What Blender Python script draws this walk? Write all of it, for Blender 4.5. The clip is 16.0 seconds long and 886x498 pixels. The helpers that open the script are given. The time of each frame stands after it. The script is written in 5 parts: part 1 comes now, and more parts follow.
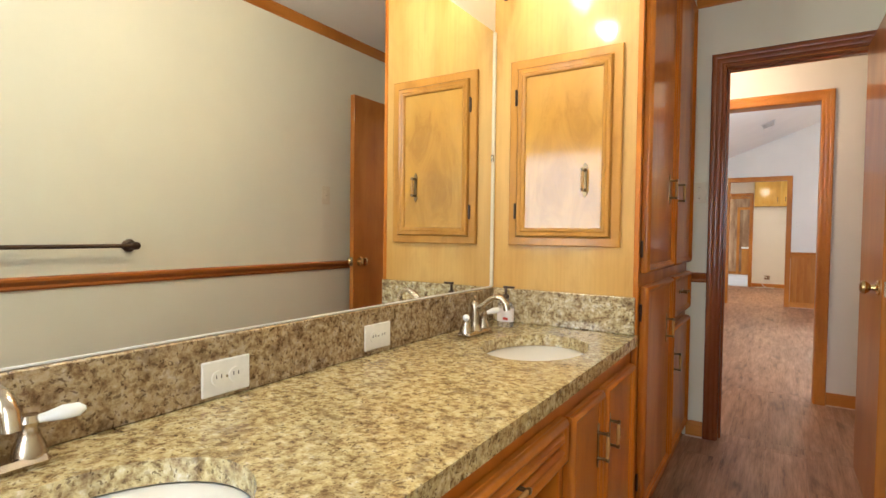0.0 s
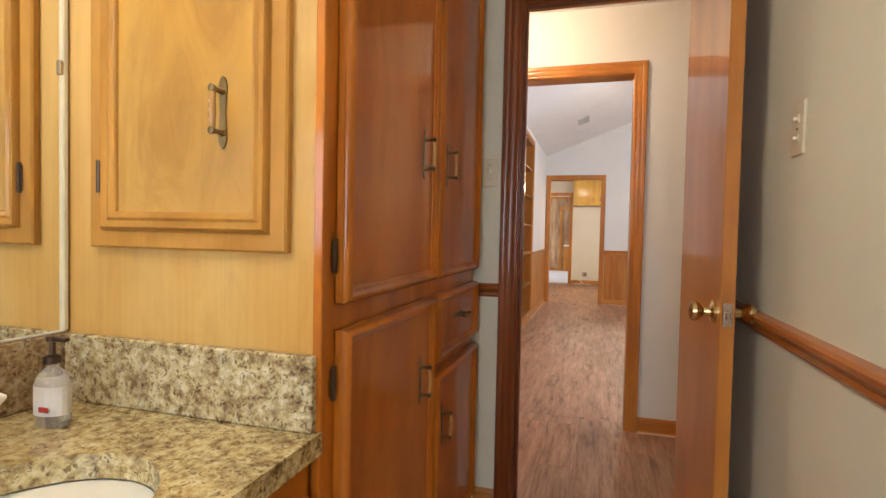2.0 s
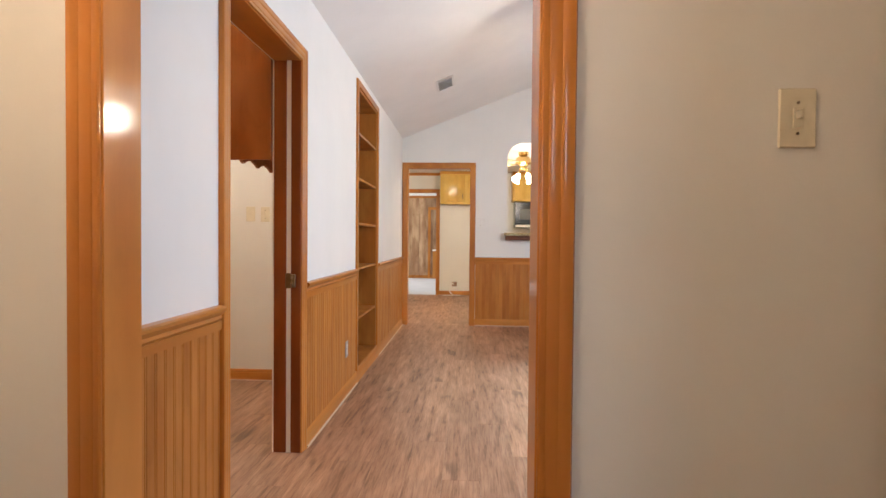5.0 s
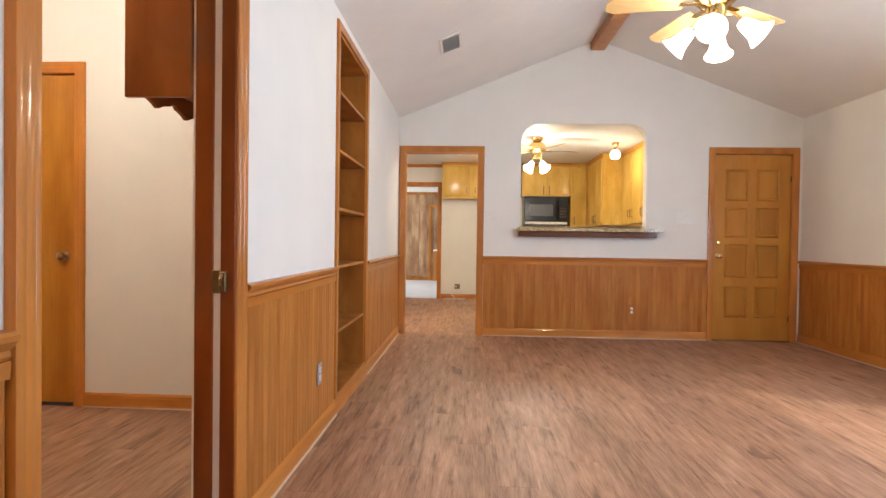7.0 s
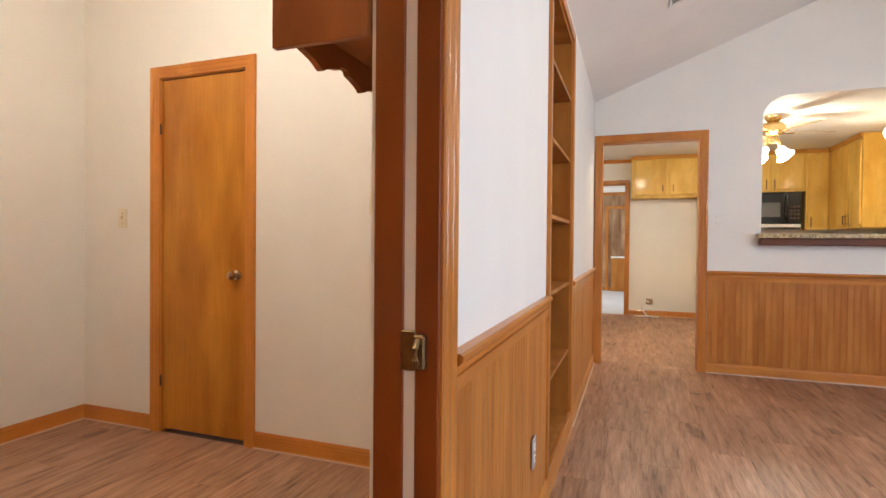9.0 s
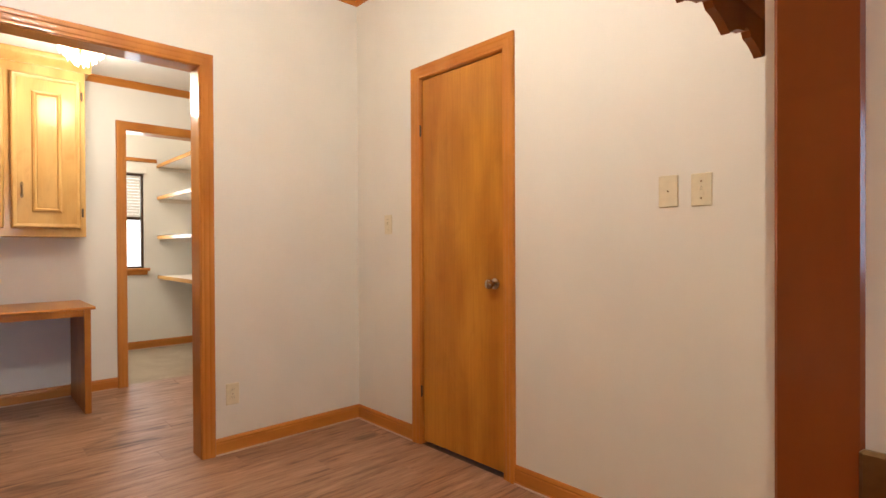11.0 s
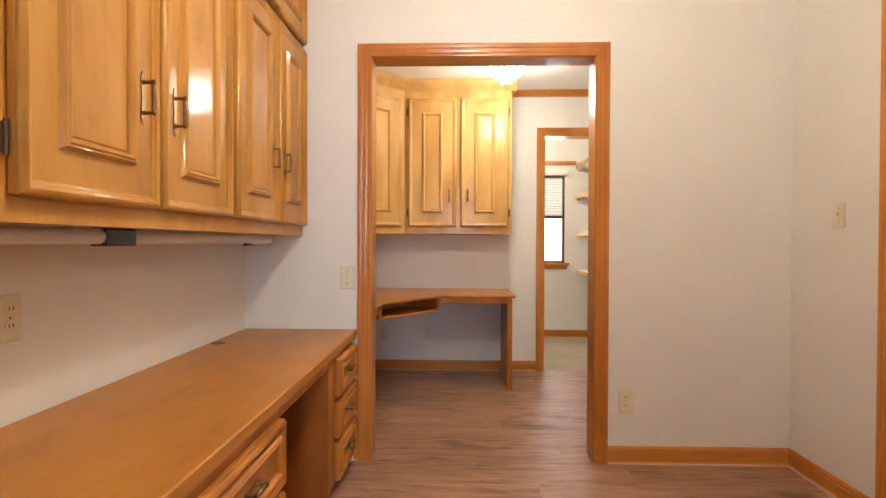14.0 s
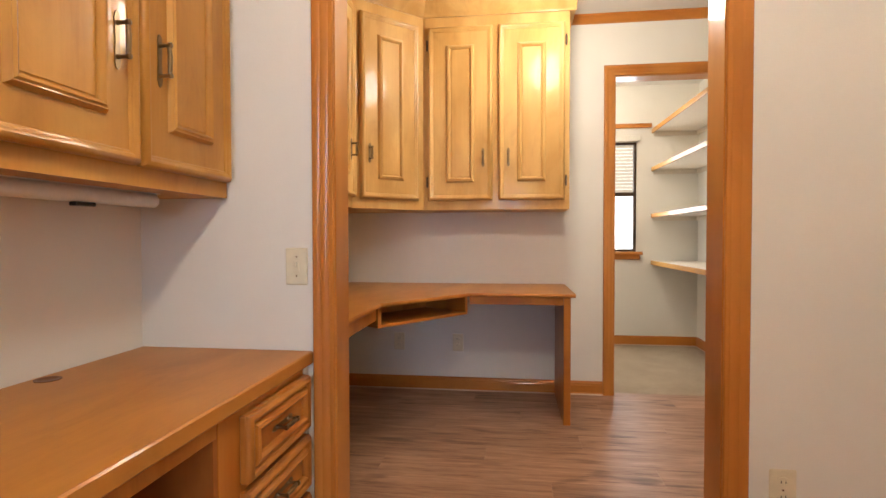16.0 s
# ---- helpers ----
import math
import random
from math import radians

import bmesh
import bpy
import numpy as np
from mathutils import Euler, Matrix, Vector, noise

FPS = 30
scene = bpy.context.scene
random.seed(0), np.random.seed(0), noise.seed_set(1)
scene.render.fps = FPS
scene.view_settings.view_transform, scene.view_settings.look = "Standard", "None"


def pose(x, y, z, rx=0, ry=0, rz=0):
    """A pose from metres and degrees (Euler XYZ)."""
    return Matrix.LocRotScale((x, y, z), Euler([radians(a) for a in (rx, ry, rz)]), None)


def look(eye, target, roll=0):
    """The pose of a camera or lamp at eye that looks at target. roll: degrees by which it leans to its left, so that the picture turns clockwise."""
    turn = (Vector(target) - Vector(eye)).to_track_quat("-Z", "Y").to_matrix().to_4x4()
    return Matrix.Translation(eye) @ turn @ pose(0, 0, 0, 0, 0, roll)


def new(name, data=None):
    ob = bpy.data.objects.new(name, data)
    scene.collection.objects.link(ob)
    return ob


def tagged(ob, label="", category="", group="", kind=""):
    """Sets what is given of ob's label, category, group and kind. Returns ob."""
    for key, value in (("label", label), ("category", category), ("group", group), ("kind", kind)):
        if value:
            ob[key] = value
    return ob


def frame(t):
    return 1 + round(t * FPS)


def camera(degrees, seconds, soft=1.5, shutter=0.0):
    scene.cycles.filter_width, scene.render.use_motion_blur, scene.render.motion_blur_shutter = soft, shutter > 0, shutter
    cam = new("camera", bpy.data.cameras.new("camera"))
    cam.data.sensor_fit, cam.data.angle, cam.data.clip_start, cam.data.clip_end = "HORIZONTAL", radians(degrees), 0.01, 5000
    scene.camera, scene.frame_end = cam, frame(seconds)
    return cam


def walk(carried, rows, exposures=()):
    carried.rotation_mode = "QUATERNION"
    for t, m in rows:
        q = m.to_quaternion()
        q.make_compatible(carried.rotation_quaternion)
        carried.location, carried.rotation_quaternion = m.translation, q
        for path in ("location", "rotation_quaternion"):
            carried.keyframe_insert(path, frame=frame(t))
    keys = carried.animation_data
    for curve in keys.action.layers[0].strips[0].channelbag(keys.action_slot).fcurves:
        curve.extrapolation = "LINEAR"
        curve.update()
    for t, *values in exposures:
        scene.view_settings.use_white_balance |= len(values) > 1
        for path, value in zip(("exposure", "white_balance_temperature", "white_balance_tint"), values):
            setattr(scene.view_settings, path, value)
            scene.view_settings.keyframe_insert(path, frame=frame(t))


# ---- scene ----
cam = camera(80.4, 16.0)

PATH = [
    (0, (0.037, 0.381, 1.128), (-1.042, 2.064, 1.068), 0.7),
    (0.5, (0.051, 0.624, 1.121), (-0.904, 2.38, 1.059), 0.6),
    (1, (0.08, 0.898, 1.135), (-0.761, 2.712, 1.076), 0.9),
    (1.5, (0.077, 1.199, 1.13), (-0.635, 3.067, 1.064), 1.0),
    (2, (0.072, 1.541, 1.125), (-0.488, 3.459, 1.063), 1.2),
    (2.5, (0.07, 1.9, 1.133), (-0.376, 3.849, 1.076), 1.2),
    (3, (0.038, 2.284, 1.126), (-0.322, 4.25, 1.069), 0.7),
    (3.5, (0.049, 2.664, 1.124), (-0.209, 4.646, 1.07), 0.9),
    (4, (0.087, 2.963, 1.123), (-0.091, 4.955, 1.081), 1.0),
    (4.5, (0.077, 3.334, 1.134), (-0.042, 5.33, 1.084), 0.8),
    (5, (0.117, 3.664, 1.133), (0.018, 5.661, 1.093), 0.5),
    (7.3, (0.002, 4.729, 1.053), (-0.101, 6.726, 1.025), 0.9),
    (7.5, (-0.037, 4.819, 1.064), (-0.157, 6.815, 1.039), 0.9),
    (8, (-0.178, 5.034, 1.089), (-0.43, 7.018, 1.057), 0.7),
    (8.5, (-0.304, 5.225, 1.105), (-0.753, 7.174, 1.081), 0.6),
    (9, (-0.407, 5.404, 1.12), (-1.091, 7.284, 1.094), 0.5),
    (9.5, (-0.509, 5.554, 1.146), (-1.417, 7.336, 1.12), 0.7),
    (9.6, (-0.511, 5.569, 1.147), (-1.472, 7.322, 1.121), 0.8),
    (9.7, (-0.544, 5.592, 1.15), (-1.536, 7.329, 1.125), 0.7),
    (11.8, (-0.791, 5.885, 1.103), (-2.539, 6.856, 1.094), -0.1),
    (12, (-0.808, 5.913, 1.105), (-2.611, 6.777, 1.097), 0.0),
    (12.5, (-0.844, 5.973, 1.107), (-2.754, 6.566, 1.1), 0.1),
    (13, (-0.862, 6.006, 1.11), (-2.833, 6.349, 1.107), 0.2),
    (13.5, (-0.877, 6.024, 1.111), (-2.874, 6.14, 1.102), 0.3),
    (14, (-0.95, 6.032, 1.118), (-2.949, 5.98, 1.094), 0.2),
    (14.5, (-1.136, 6.062, 1.122), (-3.128, 5.888, 1.083), 0.2),
    (15, (-1.39, 6.096, 1.083), (-3.377, 5.875, 1.04), 0.1),
    (15.5, (-1.703, 6.129, 1.053), (-3.687, 5.886, 1.007), 0.0),
    (16, (-2.057, 6.136, 1.029), (-4.04, 5.879, 0.982), -0.1),
]
walk(cam, [(t, look(eye, target, roll)) for t, eye, target, roll in PATH])

# ---- world and light ----
world = bpy.data.worlds.new("sky_world")
scene.world = world
world.use_nodes = True
_wn = world.node_tree.nodes
_sky = _wn.new("ShaderNodeTexSky")
_sky.sky_type = "NISHITA"
_sky.sun_disc = False
_sky.sun_elevation, _sky.sun_rotation = radians(45), radians(120)
world.node_tree.links.new(_sky.outputs[0], _wn["Background"].inputs[0])
_wn["Background"].inputs[1].default_value = 0.12

sun = new("sun", bpy.data.lights.new("sun", "SUN"))
sun.data.energy, sun.data.angle, sun.data.color = 2.5, radians(0.5), (1.0, 0.95, 0.88)
sun.matrix_world = look((10, -6, 12), (0, 0, 0))


def point_lamp(name, xyz, watts, kelvin_rgb, radius=0.06):
    ob = new(name, bpy.data.lights.new(name, "POINT"))
    ob.data.energy, ob.data.color, ob.data.shadow_soft_size = watts, kelvin_rgb, radius
    ob.location = xyz
    return ob


def area_lamp(name, eye, target, w, h, watts, rgb):
    ob = new(name, bpy.data.lights.new(name, "AREA"))
    ob.data.shape, ob.data.size, ob.data.size_y = "RECTANGLE", w, h
    ob.data.energy, ob.data.color = watts, rgb
    ob.matrix_world = look(eye, target)
    return ob


WARM = (1.0, 0.88, 0.70)
SOFT = (1.0, 0.94, 0.82)
DAY = (0.50, 0.69, 1.0)
for _y, _w in ((1.30, 27), (1.75, 10), (2.20, 1.2)):
    point_lamp("vanity_bulb_light", (-0.83, _y, 2.30), _w, (1.0, 0.93, 0.80), 0.05)
# unseen lamp, added to brighten the entry walls
point_lamp("entry_light", (-0.42, 4.14, 2.30), 22, (1.0, 0.75, 0.54), 0.08)
point_lamp("fan_light", (1.425, 7.68, 2.06), 52, (1.0, 0.88, 0.72), 0.10)
for _x, _y in ((-2.19, 6.30), (-2.01, 6.30), (-2.10, 6.45)):
    point_lamp("office_light", (_x, _y, 2.55), 22, SOFT, 0.05)
point_lamp("study_light", (-4.65, 6.375, 2.16), 29, SOFT, 0.12)
point_lamp("kitchen_fan_light", (0.93, 11.63, 2.02), 62, WARM, 0.08)
point_lamp("kitchen_lamp_light", (2.02, 11.95, 2.14), 8, WARM, 0.06)
# added fill, hidden behind the door header, to brighten the kitchen entry
point_lamp("kitchen_entry_light", (-0.3, 11.15, 2.30), 42, WARM, 0.08)
area_lamp("window_daylight", (3.60, 6.6, 1.45), (0, 6.6, 1.2), 2.0, 1.3, 118, DAY)
area_lamp("closet_daylight", (-7.15, 7.0, 1.4), (-6.0, 7.0, 1.3), 0.56, 1.0, 12, (0.90, 0.95, 1.0))
point_lamp("closet_light", (-6.45, 6.75, 2.30), 22, (1.0, 0.88, 0.72), 0.08)
area_lamp("bath_window_daylight", (-0.10, -0.86, 1.45), (-0.10, 2.0, 1.2), 0.9, 1.0, 27, (0.66, 0.80, 1.0))
# fill for the dark den, as if from an assumed west window
area_lamp("den_window_daylight", (-3.85, 16.4, 1.4), (0, 16.4, 1.0), 2.0, 1.4, 120, (0.90, 0.95, 1.0))

# ---- materials ----


def mat(name):
    m = bpy.data.materials.new(name)
    m.use_nodes = True
    return m, m.node_tree.nodes, m.node_tree.links, m.node_tree.nodes["Principled BSDF"]


def ramp(nodes, links, src, stops):
    r = nodes.new("ShaderNodeValToRGB")
    while len(r.color_ramp.elements) < len(stops):
        r.color_ramp.elements.new(0.5)
    for e, (p, c) in zip(r.color_ramp.elements, stops):
        e.position, e.color = p, (*c, 1)
    links.new(src, r.inputs[0])
    return r.outputs[0]


def noise_tex(nodes, links, scale, detail=4, stretch=(1, 1, 1), rough=0.55, offset=None):
    co = nodes.new("ShaderNodeTexCoord")
    mp = nodes.new("ShaderNodeMapping")
    mp.inputs["Scale"].default_value = stretch
    links.new(co.outputs["Object"], mp.inputs[0])
    if offset is not None:
        links.new(offset, mp.inputs["Location"])
    t = nodes.new("ShaderNodeTexNoise")
    t.inputs["Scale"].default_value, t.inputs["Detail"].default_value = scale, detail
    t.inputs["Roughness"].default_value = rough
    links.new(mp.outputs[0], t.inputs[0])
    return t


def mix(nodes, links, kind, fac, a, b):
    m = nodes.new("ShaderNodeMix")
    m.data_type, m.blend_type = "RGBA", kind
    for sock, v in ((0, fac), (6, a), (7, b)):
        if isinstance(v, (int, float)):
            m.inputs[sock].default_value = v
        elif isinstance(v, tuple):
            m.inputs[sock].default_value = (*v, 1)
        else:
            links.new(v, m.inputs[sock])
    return m.outputs[2]


def add_bump(nodes, links, bsdf, height, strength, dist=0.002):
    b = nodes.new("ShaderNodeBump")
    b.inputs["Strength"].default_value, b.inputs["Distance"].default_value = strength, dist
    links.new(height, b.inputs["Height"])
    links.new(b.outputs[0], bsdf.inputs["Normal"])


def wood(name, light, dark, axis="z", gloss=0.3, grain=1.0, vary=0.25, coat=0.3, figure=0.5, wave=0.35):
    """Varnished wood, grain along a local axis, with mottled figure and a slightly wavy lacquer."""
    m, n, l, b = mat(name)
    st = {"x": (0.08, 1, 1), "y": (1, 0.08, 1), "z": (1, 1, 0.08)}[axis]
    info = n.new("ShaderNodeObjectInfo")
    off = n.new("ShaderNodeMath")
    off.operation = "MULTIPLY"
    off.inputs[1].default_value = 37.0
    l.new(info.outputs["Random"], off.inputs[0])
    soft = tuple(v ** 0.35 for v in st)
    fine = noise_tex(n, l, 110, 3, tuple(v if v == 1 else 0.03 for v in st), 0.5, off.outputs[0])
    broad = noise_tex(n, l, 7, 1, (st[0] ** 0.6, st[1] ** 0.6, st[2] ** 0.6), 0.4, off.outputs[0])
    blotch = noise_tex(n, l, 8.5, 5, soft, 0.62, off.outputs[0])
    blotch.inputs["Distortion"].default_value = 0.9
    cloud = noise_tex(n, l, 2.2, 2, (1, 1, 1), 0.5, off.outputs[0])
    c1 = ramp(n, l, broad.outputs[0], [(0.3, dark), (0.72, light)])
    c2 = ramp(n, l, fine.outputs[0], [(0.32, tuple(0.62 * v for v in (1, 0.9, 0.8))), (0.6, (1, 1, 1))])
    c = mix(n, l, "MULTIPLY", 0.30 * grain, c1, c2)
    c4 = ramp(n, l, blotch.outputs[0], [(0.30, (0.66, 0.56, 0.42)), (0.50, (0.98, 0.97, 0.95)), (0.72, (1.14, 1.12, 1.06))])
    c = mix(n, l, "MULTIPLY", figure, c, c4)
    c3 = ramp(n, l, cloud.outputs[0], [(0.3, (0.80, 0.78, 0.74)), (0.7, (1.08, 1.06, 1.04))])
    c = mix(n, l, "MULTIPLY", 0.35, c, c3)
    tone = ramp(n, l, info.outputs["Random"], [(0.0, (1 - vary, 1 - vary, 1 - vary)), (1.0, (1 + vary * 0.4,) * 3)])
    c = mix(n, l, "MULTIPLY", 0.8, c, tone)
    l.new(c, b.inputs["Base Color"])
    for sock in (c1, c3):
        sock.node.color_ramp.interpolation = "EASE"
    r = ramp(n, l, cloud.outputs[0], [(0.0, (gloss + 0.16,) * 3), (1.0, (gloss + 0.08,) * 3)])
    l.new(r, b.inputs["Roughness"])
    b.inputs["Specular IOR Level"].default_value = 0.18
    b.inputs["Coat Weight"].default_value = coat * 0.8
    b.inputs["Coat Roughness"].default_value = 0.10
    ripple = noise_tex(n, l, 16, 2, tuple(v if v == 1 else 0.12 for v in st), 0.5, off.outputs[0])
    bp = n.new("ShaderNodeBump")
    bp.inputs["Strength"].default_value, bp.inputs["Distance"].default_value = wave, 0.0016
    l.new(ripple.outputs[0], bp.inputs["Height"])
    l.new(bp.outputs[0], b.inputs["Normal"])
    l.new(bp.outputs[0], b.inputs["Coat Normal"])
    return m


def paint(name, rgb, rough=0.6, speck=0.06, texture=160, bump=0.25):
    m, n, l, b = mat(name)
    t = noise_tex(n, l, 3.0, 4)
    dk = tuple(v * (1 - speck) for v in rgb)
    c = ramp(n, l, t.outputs[0], [(0.3, dk), (0.7, rgb)])
    st = noise_tex(n, l, 22, 3, (1, 1, 0.05))
    c2 = ramp(n, l, st.outputs[0], [(0.35, (0.988, 0.986, 0.982)), (0.6, (1, 1, 1))])
    l.new(mix(n, l, "MULTIPLY", 0.35, c, c2), b.inputs["Base Color"])
    b.inputs["Roughness"].default_value = rough
    f = noise_tex(n, l, texture, 4)
    add_bump(n, l, b, f.outputs[0], bump, 0.0012)
    return m


def plain(name, rgb, rough=0.4, metal=0.0, vary=0.08, scale=40):
    m, n, l, b = mat(name)
    t = noise_tex(n, l, scale, 3)
    c = ramp(n, l, t.outputs[0], [(0.3, tuple(v * (1 - vary) for v in rgb)), (0.7, rgb)])
    l.new(c, b.inputs["Base Color"])
    b.inputs["Metallic"].default_value = metal
    r = ramp(n, l, t.outputs[0], [(0.3, (rough * 1.15,) * 3), (0.7, (rough * 0.9,) * 3)])
    l.new(r, b.inputs["Roughness"])
    return m


def glow(name, rgb, strength):
    m, n, l, b = mat(name)
    b.inputs["Base Color"].default_value = (0.9, 0.88, 0.82, 1)
    b.inputs["Emission Color"].default_value = (*rgb, 1)
    b.inputs["Emission Strength"].default_value = strength
    b.inputs["Roughness"].default_value = 0.3
    return m


MAPLE_L, MAPLE_D = (0.60, 0.300, 0.064), (0.49, 0.222, 0.039)
TRIM_L, TRIM_D = (0.57, 0.225, 0.043), (0.46, 0.160, 0.026)
RED_L, RED_D = (0.60, 0.195, 0.019), (0.46, 0.125, 0.010)
M_MAPLE = wood("maple_varnish", MAPLE_L, MAPLE_D, "z", 0.30, 0.4, 0.10, 0.42, 0.45)
M_MAPLE_X = wood("maple_varnish_cross", MAPLE_L, MAPLE_D, "x", 0.30, 0.4, 0.10, 0.6, 0.35)
M_STUDY = wood("pale_maple_varnish", (0.68, 0.415, 0.150), (0.58, 0.325, 0.098), "z", 0.30, 0.4, 0.06, 0.3, 0.4)
M_DESKWOOD = wood("red_maple_varnish", (0.52, 0.205, 0.036), (0.41, 0.138, 0.020), "z", 0.30, 0.4, 0.08, 0.4, 0.5)
M_GOLD = wood("golden_maple", (0.76, 0.51, 0.125), (0.66, 0.40, 0.075), "z", 0.32, 0.4, 0.08, 0.2, 0.4)
M_VENEER = wood("pale_veneer", (0.70, 0.44, 0.155), (0.63, 0.355, 0.100), "z", 0.30, 0.5, 0.1, 0.4, 0.3)
M_BATH = wood("bath_cabinet_wood", RED_L, RED_D, "z", 0.28, 0.3, 0.10, 0.7, 0.55)
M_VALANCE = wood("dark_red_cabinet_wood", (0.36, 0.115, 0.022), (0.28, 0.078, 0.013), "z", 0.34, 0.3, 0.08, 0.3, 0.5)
M_TRIM = wood("oak_trim", TRIM_L, TRIM_D, "z", 0.27, 0.15, 0.06, 0.6, 0.25, 0.1)
M_TRIM_X = wood("oak_trim_cross", TRIM_L, TRIM_D, "x", 0.27, 0.15, 0.06, 0.6, 0.25, 0.1)
# trim wood darkened: the shade on jambs and bathroom casing is in the colour
M_JAMB = wood("shaded_oak_trim", (0.28, 0.074, 0.014), (0.205, 0.047, 0.008), "z", 0.26, 0.15, 0.06, 0.6, 0.25, 0.1)
M_JAMB_X = wood("dark_stained_rail", (0.42, 0.135, 0.026), (0.32, 0.088, 0.015), "x", 0.26, 0.35, 0.06, 0.6, 0.25, 0.15)
M_APRON = wood("dark_apron_wood", (0.20, 0.075, 0.030), (0.14, 0.045, 0.018), "x", 0.35, 0.7, 0.06)
M_DOOR = wood("flush_door_veneer", (0.58, 0.255, 0.036), (0.44, 0.165, 0.019), "z", 0.28, 0.8, 0.06, 0.45, 0.3)
M_BATHDOOR = wood("bathroom_door_veneer", (0.52, 0.205, 0.040), (0.43, 0.150, 0.024), "z", 0.26, 0.6, 0.06, 0.6, 0.35)
M_SHELF = wood("bookcase_wood", (0.48, 0.195, 0.040), (0.37, 0.130, 0.022), "z", 0.33, 0.6, 0.12, 0.3, 0.5)
M_BEAD = wood("beadboard_pine", (0.53, 0.215, 0.046), (0.43, 0.150, 0.025), "z", 0.32, 0.8, 0.08, 0.35, 0.4, 0.15)
M_DESK = wood("desk_top_laminate", (0.50, 0.208, 0.040), (0.45, 0.182, 0.033), "x", 0.30, 0.4, 0.05, 0.25, 0.4, 0.12)
M_PANEL = wood("wood_panelling", (0.56, 0.36, 0.21), (0.32, 0.17, 0.09), "z", 0.34, 1.0, 0.3, 0.3, 0.7)
M_FRONT = wood("front_door_paint", (0.54, 0.240, 0.040), (0.47, 0.190, 0.028), "z", 0.33, 0.3, 0.1, 0.3, 0.15)


def floor_wood():
    m, n, l, b = mat("vinyl_plank")
    info = n.new("ShaderNodeObjectInfo")
    off = n.new("ShaderNodeMath")
    off.operation = "MULTIPLY"
    off.inputs[1].default_value = 53.0
    l.new(info.outputs["Random"], off.inputs[0])
    streak = noise_tex(n, l, 30, 8, (1, 0.10, 1), 0.64, off.outputs[0])
    fine = noise_tex(n, l, 150, 4, (1, 0.05, 1), 0.6, off.outputs[0])
    wide = noise_tex(n, l, 5, 3, (1, 0.30, 1), 0.5, off.outputs[0])
    knot = noise_tex(n, l, 9, 2, (1, 0.35, 1), 0.4, off.outputs[0])
    c = ramp(n, l, streak.outputs[0], [(0.28, (0.120, 0.054, 0.029)), (0.43, (0.345, 0.180, 0.102)), (0.68, (0.500, 0.292, 0.182))])
    c = mix(n, l, "MULTIPLY", 0.65, c, ramp(n, l, fine.outputs[0], [(0.34, (0.58, 0.52, 0.48)), (0.56, (1.06, 1.06, 1.06))]))
    c = mix(n, l, "MULTIPLY", 0.75, c, ramp(n, l, wide.outputs[0], [(0.3, (0.76, 0.72, 0.69)), (0.7, (1.08, 1.08, 1.08))]))
    c = mix(n, l, "MULTIPLY", 0.8, c, ramp(n, l, knot.outputs[0], [(0.26, (0.42, 0.35, 0.30)), (0.35, (1, 1, 1))]))
    c = mix(n, l, "MULTIPLY", 0.8, c, ramp(n, l, info.outputs["Random"], [(0.0, (0.82, 0.80, 0.78)), (0.5, (0.95, 0.94, 0.93)), (1.0, (1.05, 1.05, 1.04))]))
    l.new(c, b.inputs["Base Color"])
    r = ramp(n, l, streak.outputs[0], [(0.2, (0.50,) * 3), (0.8, (0.38,) * 3)])
    l.new(r, b.inputs["Roughness"])
    add_bump(n, l, b, fine.outputs[0], 0.2, 0.001)
    return m


M_FLOOR = floor_wood()
M_JOINT = plain("floor_joint", (0.13, 0.075, 0.048), 0.8)
M_WALL = paint("wall_paint", (0.79, 0.76, 0.695), 0.6, 0.045)
M_BATHWALL = paint("bath_wallpaper", (0.79, 0.755, 0.60), 0.55, 0.04)
M_CEIL = paint("ceiling_paint", (0.83, 0.80, 0.75), 0.75, 0.05, 60, 0.5)
M_WHITE = plain("white_enamel", (0.80, 0.77, 0.70), 0.3)
M_IVORY = plain("ivory_plastic", (0.76, 0.68, 0.50), 0.35)
M_PORC = plain("porcelain", (0.86, 0.84, 0.79), 0.08, 0, 0.02)
M_BRASS = plain("aged_brass", (0.26, 0.17, 0.080), 0.32, 1.0, 0.25)
M_BRIGHT = plain("polished_brass", (0.72, 0.52, 0.24), 0.18, 1.0)
M_NICKEL = plain("brushed_nickel", (0.50, 0.41, 0.31), 0.24, 1.0)
# near-black colour standing in for shade in toe recesses, holes and slots
M_GAP_SHADE = plain("painted_gap_shade", (0.02, 0.014, 0.01), 0.8)
M_BLACK = plain("black_plastic", (0.012, 0.012, 0.013), 0.12)
M_BRONZE = plain("dark_bronze", (0.10, 0.065, 0.045), 0.4, 0.9)
M_CREAM = plain("cream_paint", (0.74, 0.66, 0.48), 0.45)
M_WHITEPAINT = plain("shelf_white", (0.74, 0.66, 0.55), 0.45)
M_SHOE = plain("shoe_strip_wood", (0.58, 0.42, 0.30), 0.5)
M_AMBER = plain("amber_grip", (0.50, 0.26, 0.08), 0.25)
M_GLOW = glow("lit_glass", (1.0, 0.90, 0.74), 5.0)
M_SKYGLOW = glow("outdoor_brightness", (0.92, 0.96, 1.0), 2.6)
M_GLOW2 = glow("lit_globe", (1.0, 0.90, 0.74), 7.0)
M_DIFF = plain("tube_diffuser", (0.72, 0.69, 0.64), 0.35)
M_FANBLADE = wood("fan_blade_wood", (0.62, 0.47, 0.25), (0.52, 0.37, 0.18), "x", 0.35, 0.5)

